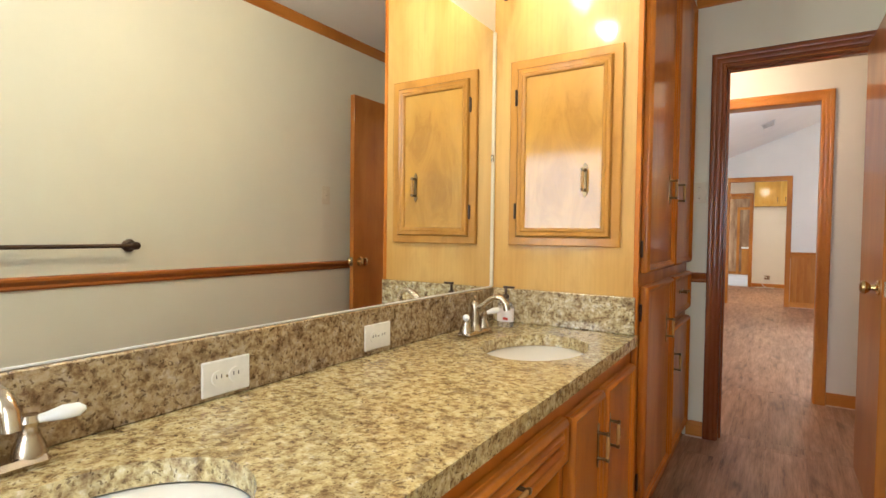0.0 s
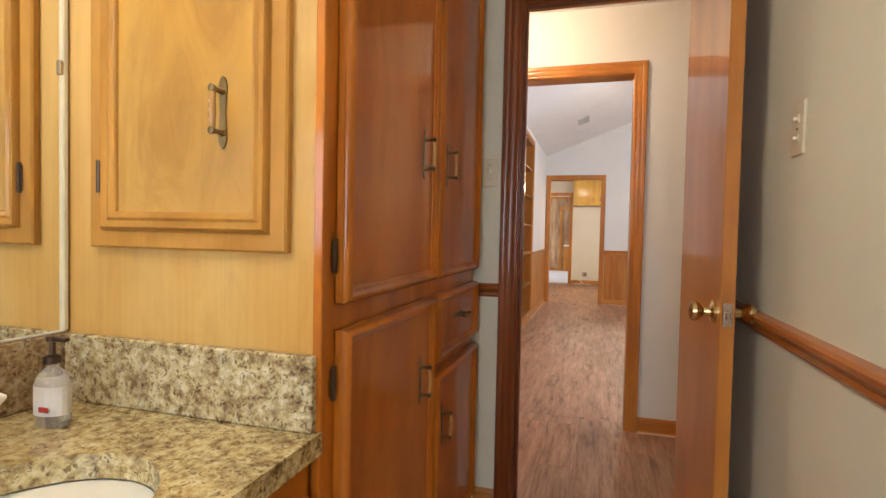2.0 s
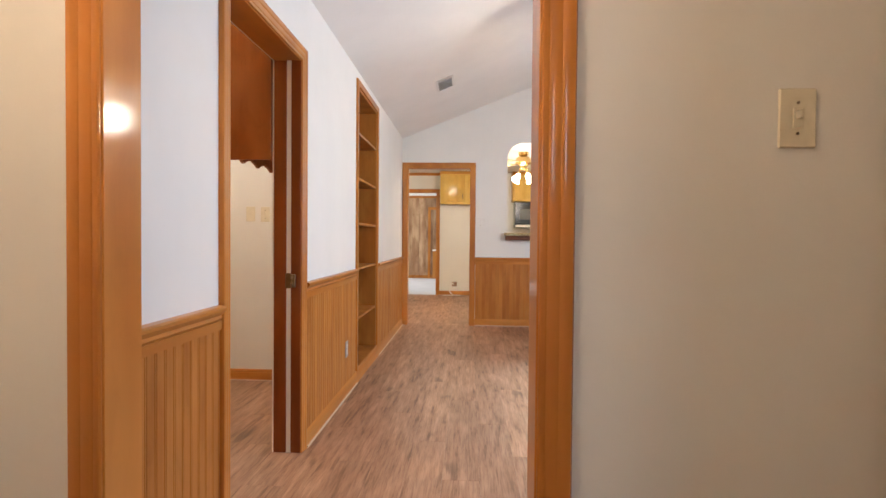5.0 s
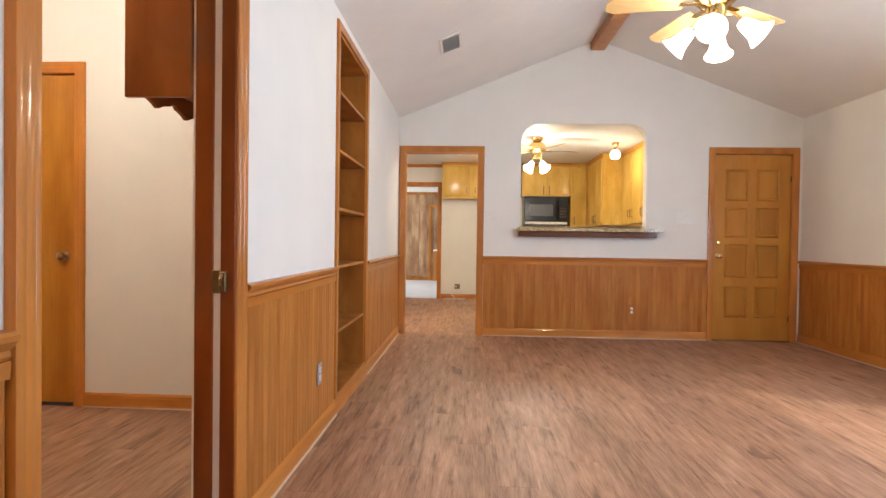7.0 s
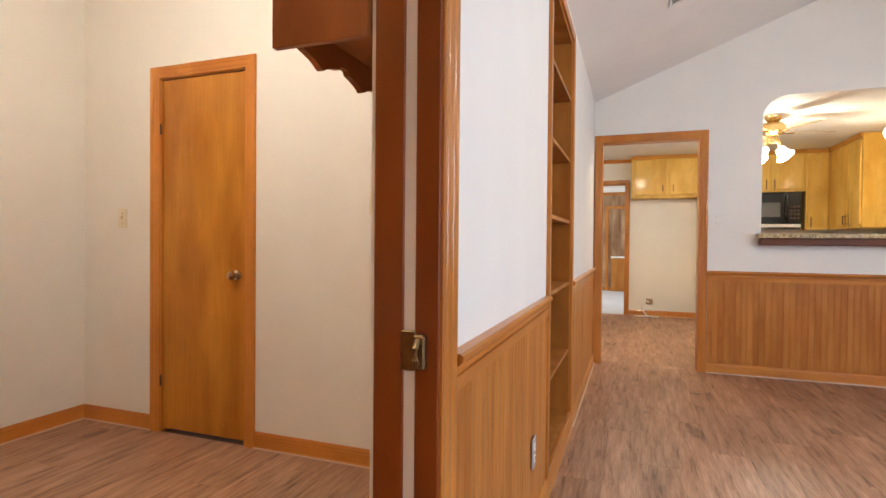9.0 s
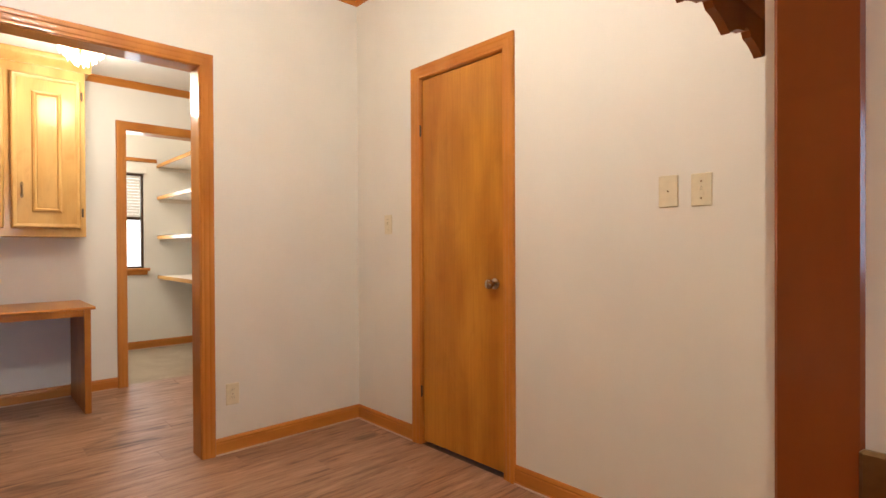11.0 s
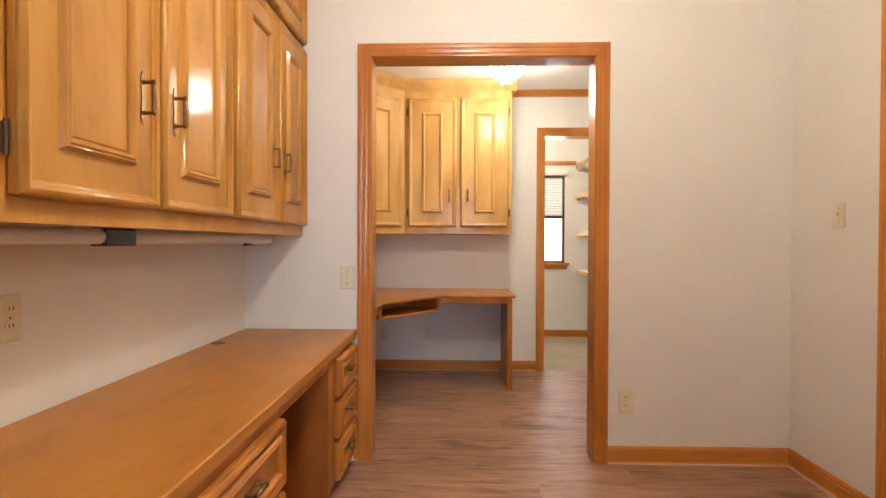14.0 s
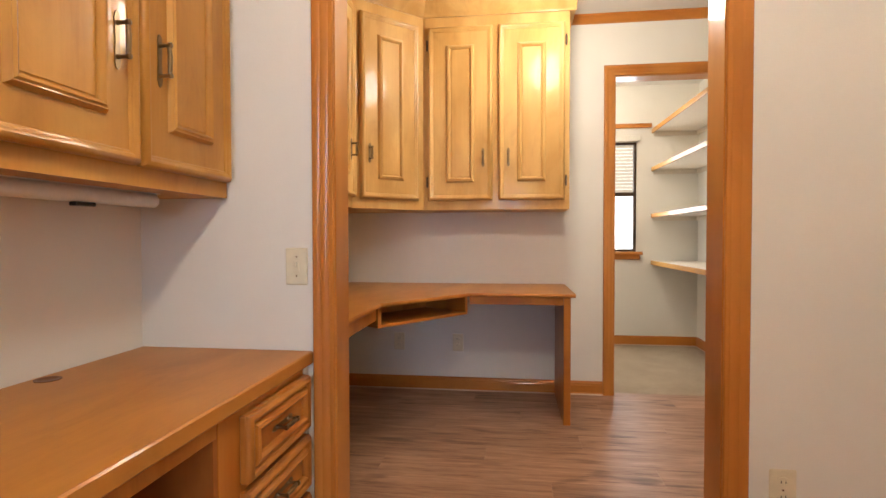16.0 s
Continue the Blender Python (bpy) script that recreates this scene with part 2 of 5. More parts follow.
m, n, l, b = mat("mirror_silver")
b.inputs["Base Color"].default_value = (0.90, 0.91, 0.88, 1)
b.inputs["Metallic"].default_value, b.inputs["Roughness"].default_value = 1.0, 0.008
M_MIRROR = m
m, n, l, b = mat("window_glass")
b.inputs["Roughness"].default_value, b.inputs["Transmission Weight"].default_value = 0.02, 1.0
b.inputs["IOR"].default_value = 1.05
M_GLASS = m
m, n, l, b = mat("clear_bottle")
b.inputs["Base Color"].default_value = (0.95, 0.90, 0.84, 1)
b.inputs["Roughness"].default_value, b.inputs["Transmission Weight"].default_value = 0.05, 0.85
M_BOTTLE = m

# granite: cloudy cream and gold blotches with grey-brown and near-black flecks
def granite(name, tint):
    m, n, l, b = mat(name)
    co = n.new("ShaderNodeTexCoord")
    warp = noise_tex(n, l, 45, 4)
    wv = n.new("ShaderNodeMixRGB")
    wv.inputs[0].default_value = 0.035
    l.new(co.outputs["Object"], wv.inputs[1])
    l.new(warp.outputs["Color"], wv.inputs[2])

    def grains(scale):
        v = n.new("ShaderNodeTexVoronoi")
        v.inputs["Scale"].default_value = scale
        l.new(wv.outputs[0], v.inputs["Vector"])
        sp = n.new("ShaderNodeSeparateColor")
        l.new(v.outputs["Color"], sp.inputs[0])
        return sp.outputs[0]

    blot = noise_tex(n, l, 52, 6, (1, 1, 1), 0.68)
    c = ramp(n, l, blot.outputs[0], [(0.28, (0.12, 0.072, 0.042)), (0.40, (0.36, 0.245, 0.110)), (0.51, (0.57, 0.455, 0.225)), (0.62, (0.67, 0.575, 0.345)), (0.74, (0.75, 0.69, 0.53))])
    c = mix(n, l, "MULTIPLY", 0.55, c, ramp(n, l, grains(120), [(0.0, (0.42, 0.34, 0.27)), (0.22, (0.78, 0.70, 0.58)), (0.45, (1, 1, 1)), (1.0, (1.12, 1.10, 1.06))]))
    c = mix(n, l, "MULTIPLY", 0.75, c, ramp(n, l, grains(210), [(0.0, (0.16, 0.11, 0.09)), (0.09, (0.35, 0.26, 0.21)), (0.11, (1, 1, 1))]))
    big = noise_tex(n, l, 20, 4, (1, 1, 1), 0.6)
    c = mix(n, l, "MULTIPLY", 0.8, c, ramp(n, l, big.outputs[0], [(0.34, (0.50, 0.43, 0.40)), (0.47, (1, 1, 1))]))
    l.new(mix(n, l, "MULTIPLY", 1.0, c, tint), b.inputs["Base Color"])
    b.inputs["Roughness"].default_value = 0.10
    return m


M_GRANITE = granite("granite", (1.0, 1.0, 1.0))
# browner tint, also darkened for the weaker light on the upright backsplash
M_GRANITE_SHADED = granite("shaded_brown_granite", (0.66, 0.60, 0.66))
# greyer tint with bluish window light put into the side splash colour
M_GRANITE_DAYLIT = granite("daylit_grey_granite", (0.95, 0.98, 1.15))

m, n, l, b = mat("carpet")
t = noise_tex(n, l, 220, 4)
t2 = noise_tex(n, l, 5, 3)
c = ramp(n, l, t.outputs[0], [(0.3, (0.33, 0.24, 0.155)), (0.7, (0.56, 0.45, 0.32))])
c = mix(n, l, "MULTIPLY", 0.6, c, ramp(n, l, t2.outputs[0], [(0.3, (0.75, 0.75, 0.75)), (0.7, (1, 1, 1))]))
l.new(c, b.inputs["Base Color"])
b.inputs["Roughness"].default_value = 0.95
add_bump(n, l, b, t.outputs[0], 0.9, 0.01)
M_CARPET = m

# ---- geometry helpers ----


class Mesh:
    def __init__(self):
        self.v, self.f = [], []

    def box(self, x0, x1, y0, y1, z0, z1, c=0.0):
        lo, hi = (min(x0, x1), min(y0, y1), min(z0, z1)), (max(x0, x1), max(y0, y1), max(z0, z1))
        c = min([c] + [(hi[i] - lo[i]) * 0.45 for i in range(3)])
        o = len(self.v)
        corner = [(sx, sy, sz) for sx in (0, 1) for sy in (0, 1) for sz in (0, 1)]
        if c <= 0:
            self.v += [tuple((lo, hi)[s[i]][i] for i in range(3)) for s in corner]
            for q in ((0, 1, 3, 2), (4, 6, 7, 5), (0, 4, 5, 1), (2, 3, 7, 6), (0, 2, 6, 4), (1, 5, 7, 3)):
                self.f.append(tuple(o + i for i in q))
            return self
        at = {}
        for s in corner:
            for a in range(3):
                at[s, a] = len(self.v)
                self.v.append(tuple((lo[i], hi[i])[s[i]] + (0 if i == a else (c, -c)[s[i]]) for i in range(3)))
        for a in range(3):
            p, q = [i for i in range(3) if i != a]
            for s in (0, 1):
                quad = []
                for u, w in ((0, 0), (1, 0), (1, 1), (0, 1)):
                    k = [0, 0, 0]
                    k[a], k[p], k[q] = s, u, w
                    quad.append(at[tuple(k), a])
                self.f.append(tuple(quad))
            for u in (0, 1):
                for w in (0, 1):
                    k1, k2 = [0, 0, 0], [0, 0, 0]
                    k1[p] = k2[p] = u
                    k1[q] = k2[q] = w
                    k2[a] = 1
                    k1, k2 = tuple(k1), tuple(k2)
                    self.f.append((at[k1, p], at[k2, p], at[k2, q], at[k1, q]))
        for s in corner:
            self.f.append((at[s, 0], at[s, 1], at[s, 2]))
        return self

    def rows(self, rows, closed_row=False, closed_path=False, caps=True):
        o, m, k = len(self.v), len(rows[0]), len(rows)
        for r in rows:
            self.v += [tuple(p) for p in r]
        for i in range(k if closed_path else k - 1):
            for j in range(m if closed_row else m - 1):
                a, b2 = o + i * m + j, o + i * m + (j + 1) % m
                i2 = (i + 1) % k
                self.f.append((a, b2, o + i2 * m + (j + 1) % m, o + i2 * m + j))
        if caps and closed_row and not closed_path:
            self.f.append(tuple(o + j for j in range(m)))
            self.f.append(tuple(o + (k - 1) * m + j for j in range(m)))
        return self

    def lathe(self, profile, centre=(0, 0, 0), seg=20, axis="z", sx=1.0, sy=1.0):
        cx, cy, cz = centre
        rows = []
        for r, h in profile:
            ring = []
            for i in range(seg):
                a = 2 * math.pi * i / seg
                p, q = r * math.cos(a) * sx, r * math.sin(a) * sy
                ring.append({"z": (cx + p, cy + q, cz + h), "y": (cx + p, cy + h, cz + q), "x": (cx + h, cy + p, cz + q)}[axis])
            rows.append(ring)
        return self.rows(rows, closed_row=True)

    def tube(self, path, r, seg=10):
        pts = [Vector(p) for p in path]
        radii = r if isinstance(r, (list, tuple)) else [r] * len(pts)
        rows, up = [], Vector((0.123, 0.2, 0.97)).normalized()
        for i, p in enumerate(pts):
            d = (pts[min(i + 1, len(pts) - 1)] - pts[max(i - 1, 0)]).normalized()
            a = d.cross(up)
            if a.length < 0.05:
                a = d.cross(Vector((1, 0, 0)))
            a.normalize()
            c = d.cross(a)
            rows.append([p + radii[i] * (math.cos(t) * a + math.sin(t) * c) for t in (2 * math.pi * j / seg for j in range(seg))])
        return self.rows(rows, closed_row=True)

    def surround(self, x0, x1, z0, z1, prof, closed=False):
        """A mitred moulding round a rectangle in the local xz plane; prof: (outward, depth to the front)."""
        def pts(w, d):
            if closed:
                return [(x0 - w, -d, z0 - w), (x0 - w, -d, z1 + w), (x1 + w, -d, z1 + w), (x1 + w, -d, z0 - w)]
            return [(x0 - w, -d, z0), (x0 - w, -d, z1 + w), (x1 + w, -d, z1 + w), (x1 + w, -d, z0)]
        cols = [pts(w, d) for w, d in prof]
        return self.rows([[c[i] for c in cols] for i in range(4)], closed_row=True, closed_path=closed)

    def run(self, x0, x1, prof):
        """A straight moulding along local x; prof: (depth to the front, z)."""
        return self.rows([[(x, -d, z) for d, z in prof] for x in (x0, x1)], closed_row=True)

    def prism(self, poly, y0, y1):
        return self.rows([[(x, y, z) for x, z in poly] for y in (y0, y1)], closed_row=True)

    def slab(self, poly, z0, z1):
        return self.rows([[(x, y, z) for x, y in poly] for z in (z0, z1)], closed_row=True)

    def data(self, name, smooth=False):
        me = bpy.data.meshes.new(name)
        me.from_pydata(self.v, [], self.f)
        bm = bmesh.new()
        bm.from_mesh(me)
        bmesh.ops.recalc_face_normals(bm, faces=bm.faces)
        bm.to_mesh(me)
        bm.free()
        if smooth:
            for p in me.polygons:
                p.use_smooth = True
            me.set_sharp_from_angle(angle=radians(40))
        return me


def part(name, mesh, material, parent=None, label="", smooth=False):
    me = mesh.data(name, smooth)
    me.materials.append(material)
    ob = new(name, me)
    if parent is not None:
        ob.parent = parent
    if label:
        ob["label"] = label
    return ob


def thing(name, m, label, category, group="", kind=""):
    ob = new(name)
    ob.empty_display_size = 0.1
    ob.matrix_world = m
    return tagged(ob, label, category, group, kind)


def structure(name, mesh, material, label, category, m=None):
    ob = part(name, mesh, material)
    if m is not None:
        ob.matrix_world = m
    return tagged(ob, label, category, "", "structure")


# mouldings: (outward, depth) or (depth, z)
CASING = [(0.0, 0.0), (0.0, 0.009), (0.003, 0.0125), (0.011, 0.0135), (0.015, 0.0120), (0.019, 0.0150), (0.034, 0.0170), (0.040, 0.0158), (0.045, 0.0190), (0.057, 0.0210), (0.065, 0.0190), (0.069, 0.0120), (0.069, 0.0)]
BASE = [(0, 0), (0.016, 0), (0.016, 0.012), (0.013, 0.014), (0.013, 0.060), (0.010, 0.066), (0.012, 0.072), (0.008, 0.082), (0.004, 0.088), (0, 0.088)]
RAIL = [(0, 0), (0.008, 0), (0.014, 0.008), (0.012, 0.018), (0.022, 0.028), (0.030, 0.036), (0.031, 0.046), (0.024, 0.052), (0, 0.054)]
CROWN = [(0, 0), (0.006, 0), (0.010, 0.010), (0.018, 0.016), (0.030, 0.034), (0.040, 0.042), (0.042, 0.052), (0, 0.052)]
LIP = [(0, 0), (0.0, 0.003), (-0.006, 0.012), (-0.012, 0.015), (-0.018, 0.013), (-0.022, 0.007), (-0.026, 0.006), (-0.030, 0.001), (-0.030, 0.0)]
INNER = [(0, 0), (0, 0.003), (0.004, 0.013), (0.010, 0.017), (0.015, 0.013), (0.018, 0.014), (0.023, 0.006), (0.026, 0.0)]


def wall_mesh(axis, a0, a1, t0, t1, z0, z1, holes=()):
    """A wall along axis from a0 to a1, between t0 and t1 across, with holes (a, b, low, high)."""
    me = Mesh()

    def add(p, q, lo, hi):
        if q - p > 1e-4 and hi - lo > 1e-4:
            if axis == "x":
                me.box(p, q, t0, t1, lo, hi)
            else:
                me.box(t0, t1, p, q, lo, hi)
    at = a0
    for p, q, lo, hi in sorted(holes):
        add(at, p, z0, z1)
        add(p, q, z0, lo)
        add(p, q, hi, z1)
        at = q
    add(at, a1, z0, z1)
    return me


def wall(name, axis, a0, a1, t0, t1, z1, holes=(), material=None, label="off-white painted plaster wall"):
    return structure(name, wall_mesh(axis, a0, a1, t0, t1, 0.0, z1, holes), material or M_WALL, label, "wall")


def shift(me, dx=0, dy=0, dz=0):
    me.v = [(x + dx, y + dy, z + dz) for x, y, z in me.v]
    return me


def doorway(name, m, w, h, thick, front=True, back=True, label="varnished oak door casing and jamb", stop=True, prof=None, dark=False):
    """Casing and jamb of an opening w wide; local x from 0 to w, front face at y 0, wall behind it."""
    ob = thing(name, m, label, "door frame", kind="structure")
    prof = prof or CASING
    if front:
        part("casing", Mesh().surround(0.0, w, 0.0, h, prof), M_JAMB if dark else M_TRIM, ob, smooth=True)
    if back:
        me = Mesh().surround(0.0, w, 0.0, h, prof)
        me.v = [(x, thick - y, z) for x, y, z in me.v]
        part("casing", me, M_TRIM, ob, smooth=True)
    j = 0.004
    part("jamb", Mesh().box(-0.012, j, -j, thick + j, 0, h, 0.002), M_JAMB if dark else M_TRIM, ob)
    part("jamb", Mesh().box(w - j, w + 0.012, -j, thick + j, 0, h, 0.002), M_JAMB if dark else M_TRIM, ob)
    part("head_jamb", Mesh().box(j, w - j, -j, thick + j, h - j, h + 0.010, 0.002), M_TRIM_X, ob)
    if stop:
        part("door_stop", Mesh().surround(0.016, w - 0.016, 0, h - 0.016, [(0, 0), (0.011, 0), (0.011, 0.03), (0, 0.03)]), M_JAMB if dark else M_TRIM, ob).location = (0, thick * 0.6, 0)
    return ob


def knob_mesh(me, x, y, z, s=1.0, side=-1):
    me.lathe([(0.0, 0.0), (0.030 * s, 0.0), (0.030 * s, side * 0.006), (0.013 * s, side * 0.012), (0.011 * s, side * 0.026), (0.020 * s, side * 0.034),
              (0.027 * s, side * 0.046), (0.025 * s, side * 0.056), (0.014 * s, side * 0.062), (0.0, side * 0.063)], (x, y, z), 20, "y")
    return me


def handle(parent, x, y, z, length=0.115, vertical=True, material=None, grip=None):
    """A back plate with two posts and a bar on the plane y, facing -y."""
    material = material or M_BRASS
    h = length / 2
    me = Mesh()
    outline = [(-0.009, -h * 0.9), (-0.006, -h - 0.008), (0, -h - 0.014), (0.006, -h - 0.008), (0.009, -h * 0.9), (0.006, 0), (0.009, h * 0.9), (0.006, h + 0.008), (0, h + 0.014), (-0.006, h + 0.008), (-0.009, h * 0.9), (-0.006, 0)]
    me.prism(outline, -0.003, 0.0)
    for s in (-1, 1):
        me.lathe([(0.007, 0), (0.0045, -0.006), (0.0045, -0.022), (0.007, -0.026), (0.007, -0.032), (0.0, -0.034)], (0, -0.002, s * h * 0.72), 10, "y")
    bar = Mesh().tube([(0, -0.027, -h * 0.72), (0, -0.029, -h * 0.5), (0, -0.030, 0), (0, -0.029, h * 0.5), (0, -0.027, h * 0.72)], [0.004, 0.0055, 0.0065, 0.0055, 0.004], 10)

    def turn(a):
        a.v = [((px if vertical else pz) + x, py + y, (pz if vertical else px) + z) for px, py, pz in a.v]
        return a
    if grip is None:
        me.v, me.f, o = me.v + bar.v, me.f + [tuple(i + len(me.v) for i in q) for q in bar.f], 0
        part("handle", turn(me), material, parent, "metal pull handle", True)
    else:
        part("handle", turn(me), material, parent, "metal pull handle", True)
        part("grip", turn(bar), grip, parent, "amber grip on pull handle", True)


def hinge(parent, x, y, z):
    me = Mesh().box(x - 0.006, x + 0.006, y - 0.004, y, z - 0.028, z + 0.028, 0.002)
    me.tube([(x, y - 0.005, z - 0.032), (x, y - 0.005, z + 0.032)], 0.0045, 8)
    part("hinge", me, M_BRONZE, parent, "dark metal hinge")


def cabinet_door(parent, x0, x1, z0, z1, pull=None, hinges=None, material=None, inset=0.062, name="door", grip=None, pull_len=0.105, flat=False, vertical=True, panel=None):
    """A raised-moulding door or drawer front on the plane y = 0."""
    material = material or M_MAPLE
    th = 0.018
    me = Mesh().box(x0 + 0.002, x1 - 0.002, -th, -0.0005, z0 + 0.002, z1 - 0.002, 0.003)
    if not flat:
        lip = shift(Mesh().surround(x0 + 0.003, x1 - 0.003, z0 + 0.003, z1 - 0.003, LIP, True), dy=-th + 0.0005)
        o = len(me.v)
        me.v += lip.v
        me.f += [tuple(i + o for i in q) for q in lip.f]
    d = part(name, me, material, parent, smooth=True)
    if inset and x1 - x0 > 2.6 * inset:
        part("panel_moulding", shift(Mesh().surround(x0 + inset + 0.026, x1 - inset - 0.026, z0 + inset + 0.026, z1 - inset - 0.026, INNER, True), dy=-th + 0.0006), material, d, smooth=True)
        part("panel", Mesh().box(x0 + inset + 0.03, x1 - inset - 0.03, -th - 0.0025, -th + 0.002, z0 + inset + 0.03, z1 - inset - 0.03, 0.002), panel or material, d)
    if pull:
        handle(d, pull[0], -th, pull[1], pull_len, vertical, None, grip)
    for hx, hz in hinges or ():
        hinge(d, hx, -0.002, hz)
    return d


def switch_plate(m, label, kind="switch", w=0.072, h=0.116, name="light_switch", material=None, gangs=1, flat=False, face=None):
    material = material or M_IVORY
    face = face or material
    ob = thing(name, m, label, "outlet" if kind.startswith("outlet") else "switch")
    part("cover_plate", Mesh().box(-w / 2, w / 2, -0.006, 0, -h / 2, h / 2, 0.003), material, ob)
    for g in range(gangs):
        gx = (g - (gangs - 1) / 2) * (0.046 if w > h or gangs > 1 else 0)
        if kind == "switch":
            part("toggle", Mesh().box(gx - 0.004, gx + 0.004, -0.018, -0.005, -0.002, 0.014, 0.002).box(gx - 0.010, gx + 0.010, -0.0075, -0.005, -0.02, 0.02, 0.001), material, ob)
        elif kind == "stacked":
            for dz in (-0.021, 0.021):
                part("toggle", Mesh().box(-0.011, 0.011, -0.0085, -0.005, dz - 0.009, dz + 0.009, 0.001).box(0.0, 0.009, -0.017, -0.008, dz - 0.004, dz + 0.004, 0.002), material, ob)
        elif kind == "outlet":
            for s in (-1, 1):
                px, pz = (s * 0.021, 0) if flat else (gx, s * 0.021)
                part("receptacle", Mesh().lathe([(0.0, -0.0085), (0.0165, -0.0085), (0.017, -0.005)], (px, 0, pz), 16, "y"), face, ob)
                part("slot", Mesh().box(px - 0.007, px - 0.005, -0.0092, -0.008, pz - 0.001, pz + 0.007).box(px + 0.005, px + 0.007, -0.0092, -0.008, pz - 0.001, pz + 0.007), M_GAP_SHADE, ob)
    for s in ((-1, 1) if kind == "switch" else (0,)):
        part("screw", Mesh().lathe([(0.0, -0.0075), (0.003, -0.0072), (0.0034, -0.005)], (0, 0, s * 0.030), 8, "y"), M_NICKEL, ob)
    return ob


def moulding(name, prof, m, length, z, material, label, category):
    me = Mesh().run(0.0, length, [(d, zz + z) for d, zz in prof])
    return structure(name, me, material, label, category, m)


# ---- structure ----
DH = 2.051
CEIL = 2.44
EAVE, RIDGE, RX = 2.435, 3.30, 1.425
LX0, LX1 = -0.763, 3.645
FARY = 10.50

wall("wall_bath_west", "y", -0.90, 3.62, -1.115, -0.995, 2.6, material=M_BATHWALL, label="cream papered bathroom wall behind the mirror")
wall("wall_bath_east", "y", -0.90, 3.62, 0.49, 0.61, 2.6, material=M_BATHWALL, label="cream papered bathroom wall with chair rail")
wall("wall_bath_south", "x", -1.115, 0.61, -1.02, -0.90, 2.6, [(-0.55, 0.35, 0.95, 1.95)], material=M_BATHWALL, label="cream papered bathroom end wall")
wall("wall_bath_north", "x", -1.115, 0.61, 3.62, 3.685, 2.6, [(-0.229, 0.425, 0, DH)], M_BATHWALL, "cream papered bathroom wall with a doorway")
wall("wall_entry_south", "x", -1.42, 1.62, 3.685, 3.75, 2.6, [(-0.229, 0.425, 0, DH)])
wall("wall_entry_west", "y", 3.75, 4.73, -1.42, -1.30, 2.6)
wall("wall_entry_east", "y", 3.75, 4.73, 1.50, 1.62, 2.6)
wall("wall_entry_north", "x", -1.42, 3.77, 4.73, 4.85, 3.5, [(-0.652, 0.258, 0, DH)], label="off-white wall between the entry and the living room")
wall("wall_living_west", "y", 4.85, FARY, -0.91, LX0, 2.9, [(5.535, 6.358, 0, DH), (7.742, 8.597, 0.09, 2.32)], label="white wall over beadboard wainscot with doorway and bookcase niche")
wall("wall_living_east", "y", 4.85, FARY, LX1, LX1 + 0.12, 3.0, [(5.6, 7.6, 0.80, 2.10)], label="off-white wall over beadboard wainscot")

# far wall with the arched pass-through
AX0, AX1, AZ0, AZ1, AR = 0.605, 1.985, 1.215, 2.375, 0.20
me = wall_mesh("x", -1.52, LX1 + 0.12, FARY, FARY + 0.12, 0.0, 3.5, [(-0.690, 0.128, 0, DH), (AX0, AX1, AZ0, AZ1), (2.722, 3.545, 0, DH)])
for cx, sx in ((AX0, 1), (AX1, -1)):
    poly = [(cx, AZ1), (cx + sx * AR, AZ1)]
    poly += [(cx + sx * AR * (1 - math.sin(a)), AZ1 - AR * (1 - math.cos(a))) for a in (math.pi / 2 * i / 10 for i in range(0, 11))]
    me.prism(poly[:1] + poly[2:], FARY, FARY + 0.12)
structure("wall_living_north", me, M_WALL, "off-white gable wall with arched pass-through to the kitchen", "wall")

# living room ceiling, two slopes
for nm, x0, x1 in (("ceiling_living_west", LX0 - 0.10, RX), ("ceiling_living_east", LX1 + 0.10, RX)):
    sl = (RIDGE - EAVE) / (RX - LX0) if x0 < x1 else (RIDGE - EAVE) / (LX1 - RX)
    z0 = EAVE - sl * 0.10
    poly = [(x0, z0), (x1, RIDGE), (x1, RIDGE + 0.1), (x0, z0 + 0.1)]
    structure(nm, Mesh().prism(poly, 4.75, FARY + 0.08), M_CEIL, "off-white textured vaulted ceiling slope", "ceiling")


def ceiling(name, x0, x1, y0, y1, z):
    structure(name, Mesh().box(x0, x1, y0, y1, z, z + 0.08), M_CEIL, "off-white textured flat ceiling", "ceiling")


ceiling("ceiling_bath", -1.115, 0.61, -1.02, 3.685, CEIL)
ceiling("ceiling_entry", -1.42, 1.62, 3.685, 4.74, CEIL)
ceiling("ceiling_office", -3.70, -0.85, 4.85, 7.80, 2.72)
ceiling("ceiling_study", -5.60, -3.70, 4.85, 7.95, CEIL)
ceiling("ceiling_closet", -7.32, -5.60, 6.1, 8.0, CEIL)
ceiling("ceiling_kitchen", -1.52, 2.9, FARY + 0.08, 14.3, CEIL)
ceiling("ceiling_den", -4.0, 1.6, 14.27, 18.8, CEIL)

wall("wall_office_south", "x", -3.76, -0.91, 4.85, 4.937, 2.9, label="off-white wall behind the built-in desk")
wall("wall_office_west", "y", 4.85, 7.95, -3.76, -3.63, 2.9, [(5.594, 6.733, 0, DH + 0.01)], label="off-white wall with a wide cased opening")
wall("wall_office_north", "x", -3.63, -0.91, 7.715, 7.83, 2.9, [(-2.998, -2.39, 0, DH)], label="off-white office wall with a closet door")
wall("wall_closet_back", "x", -3.63, -1.2, 8.45, 8.55, 2.9)
wall("wall_study_south", "x", -5.66, -3.76, 4.85, 4.937, 2.6)
wall("wall_study_north", "x", -5.66, -3.76, 7.86, 7.95, 2.6)
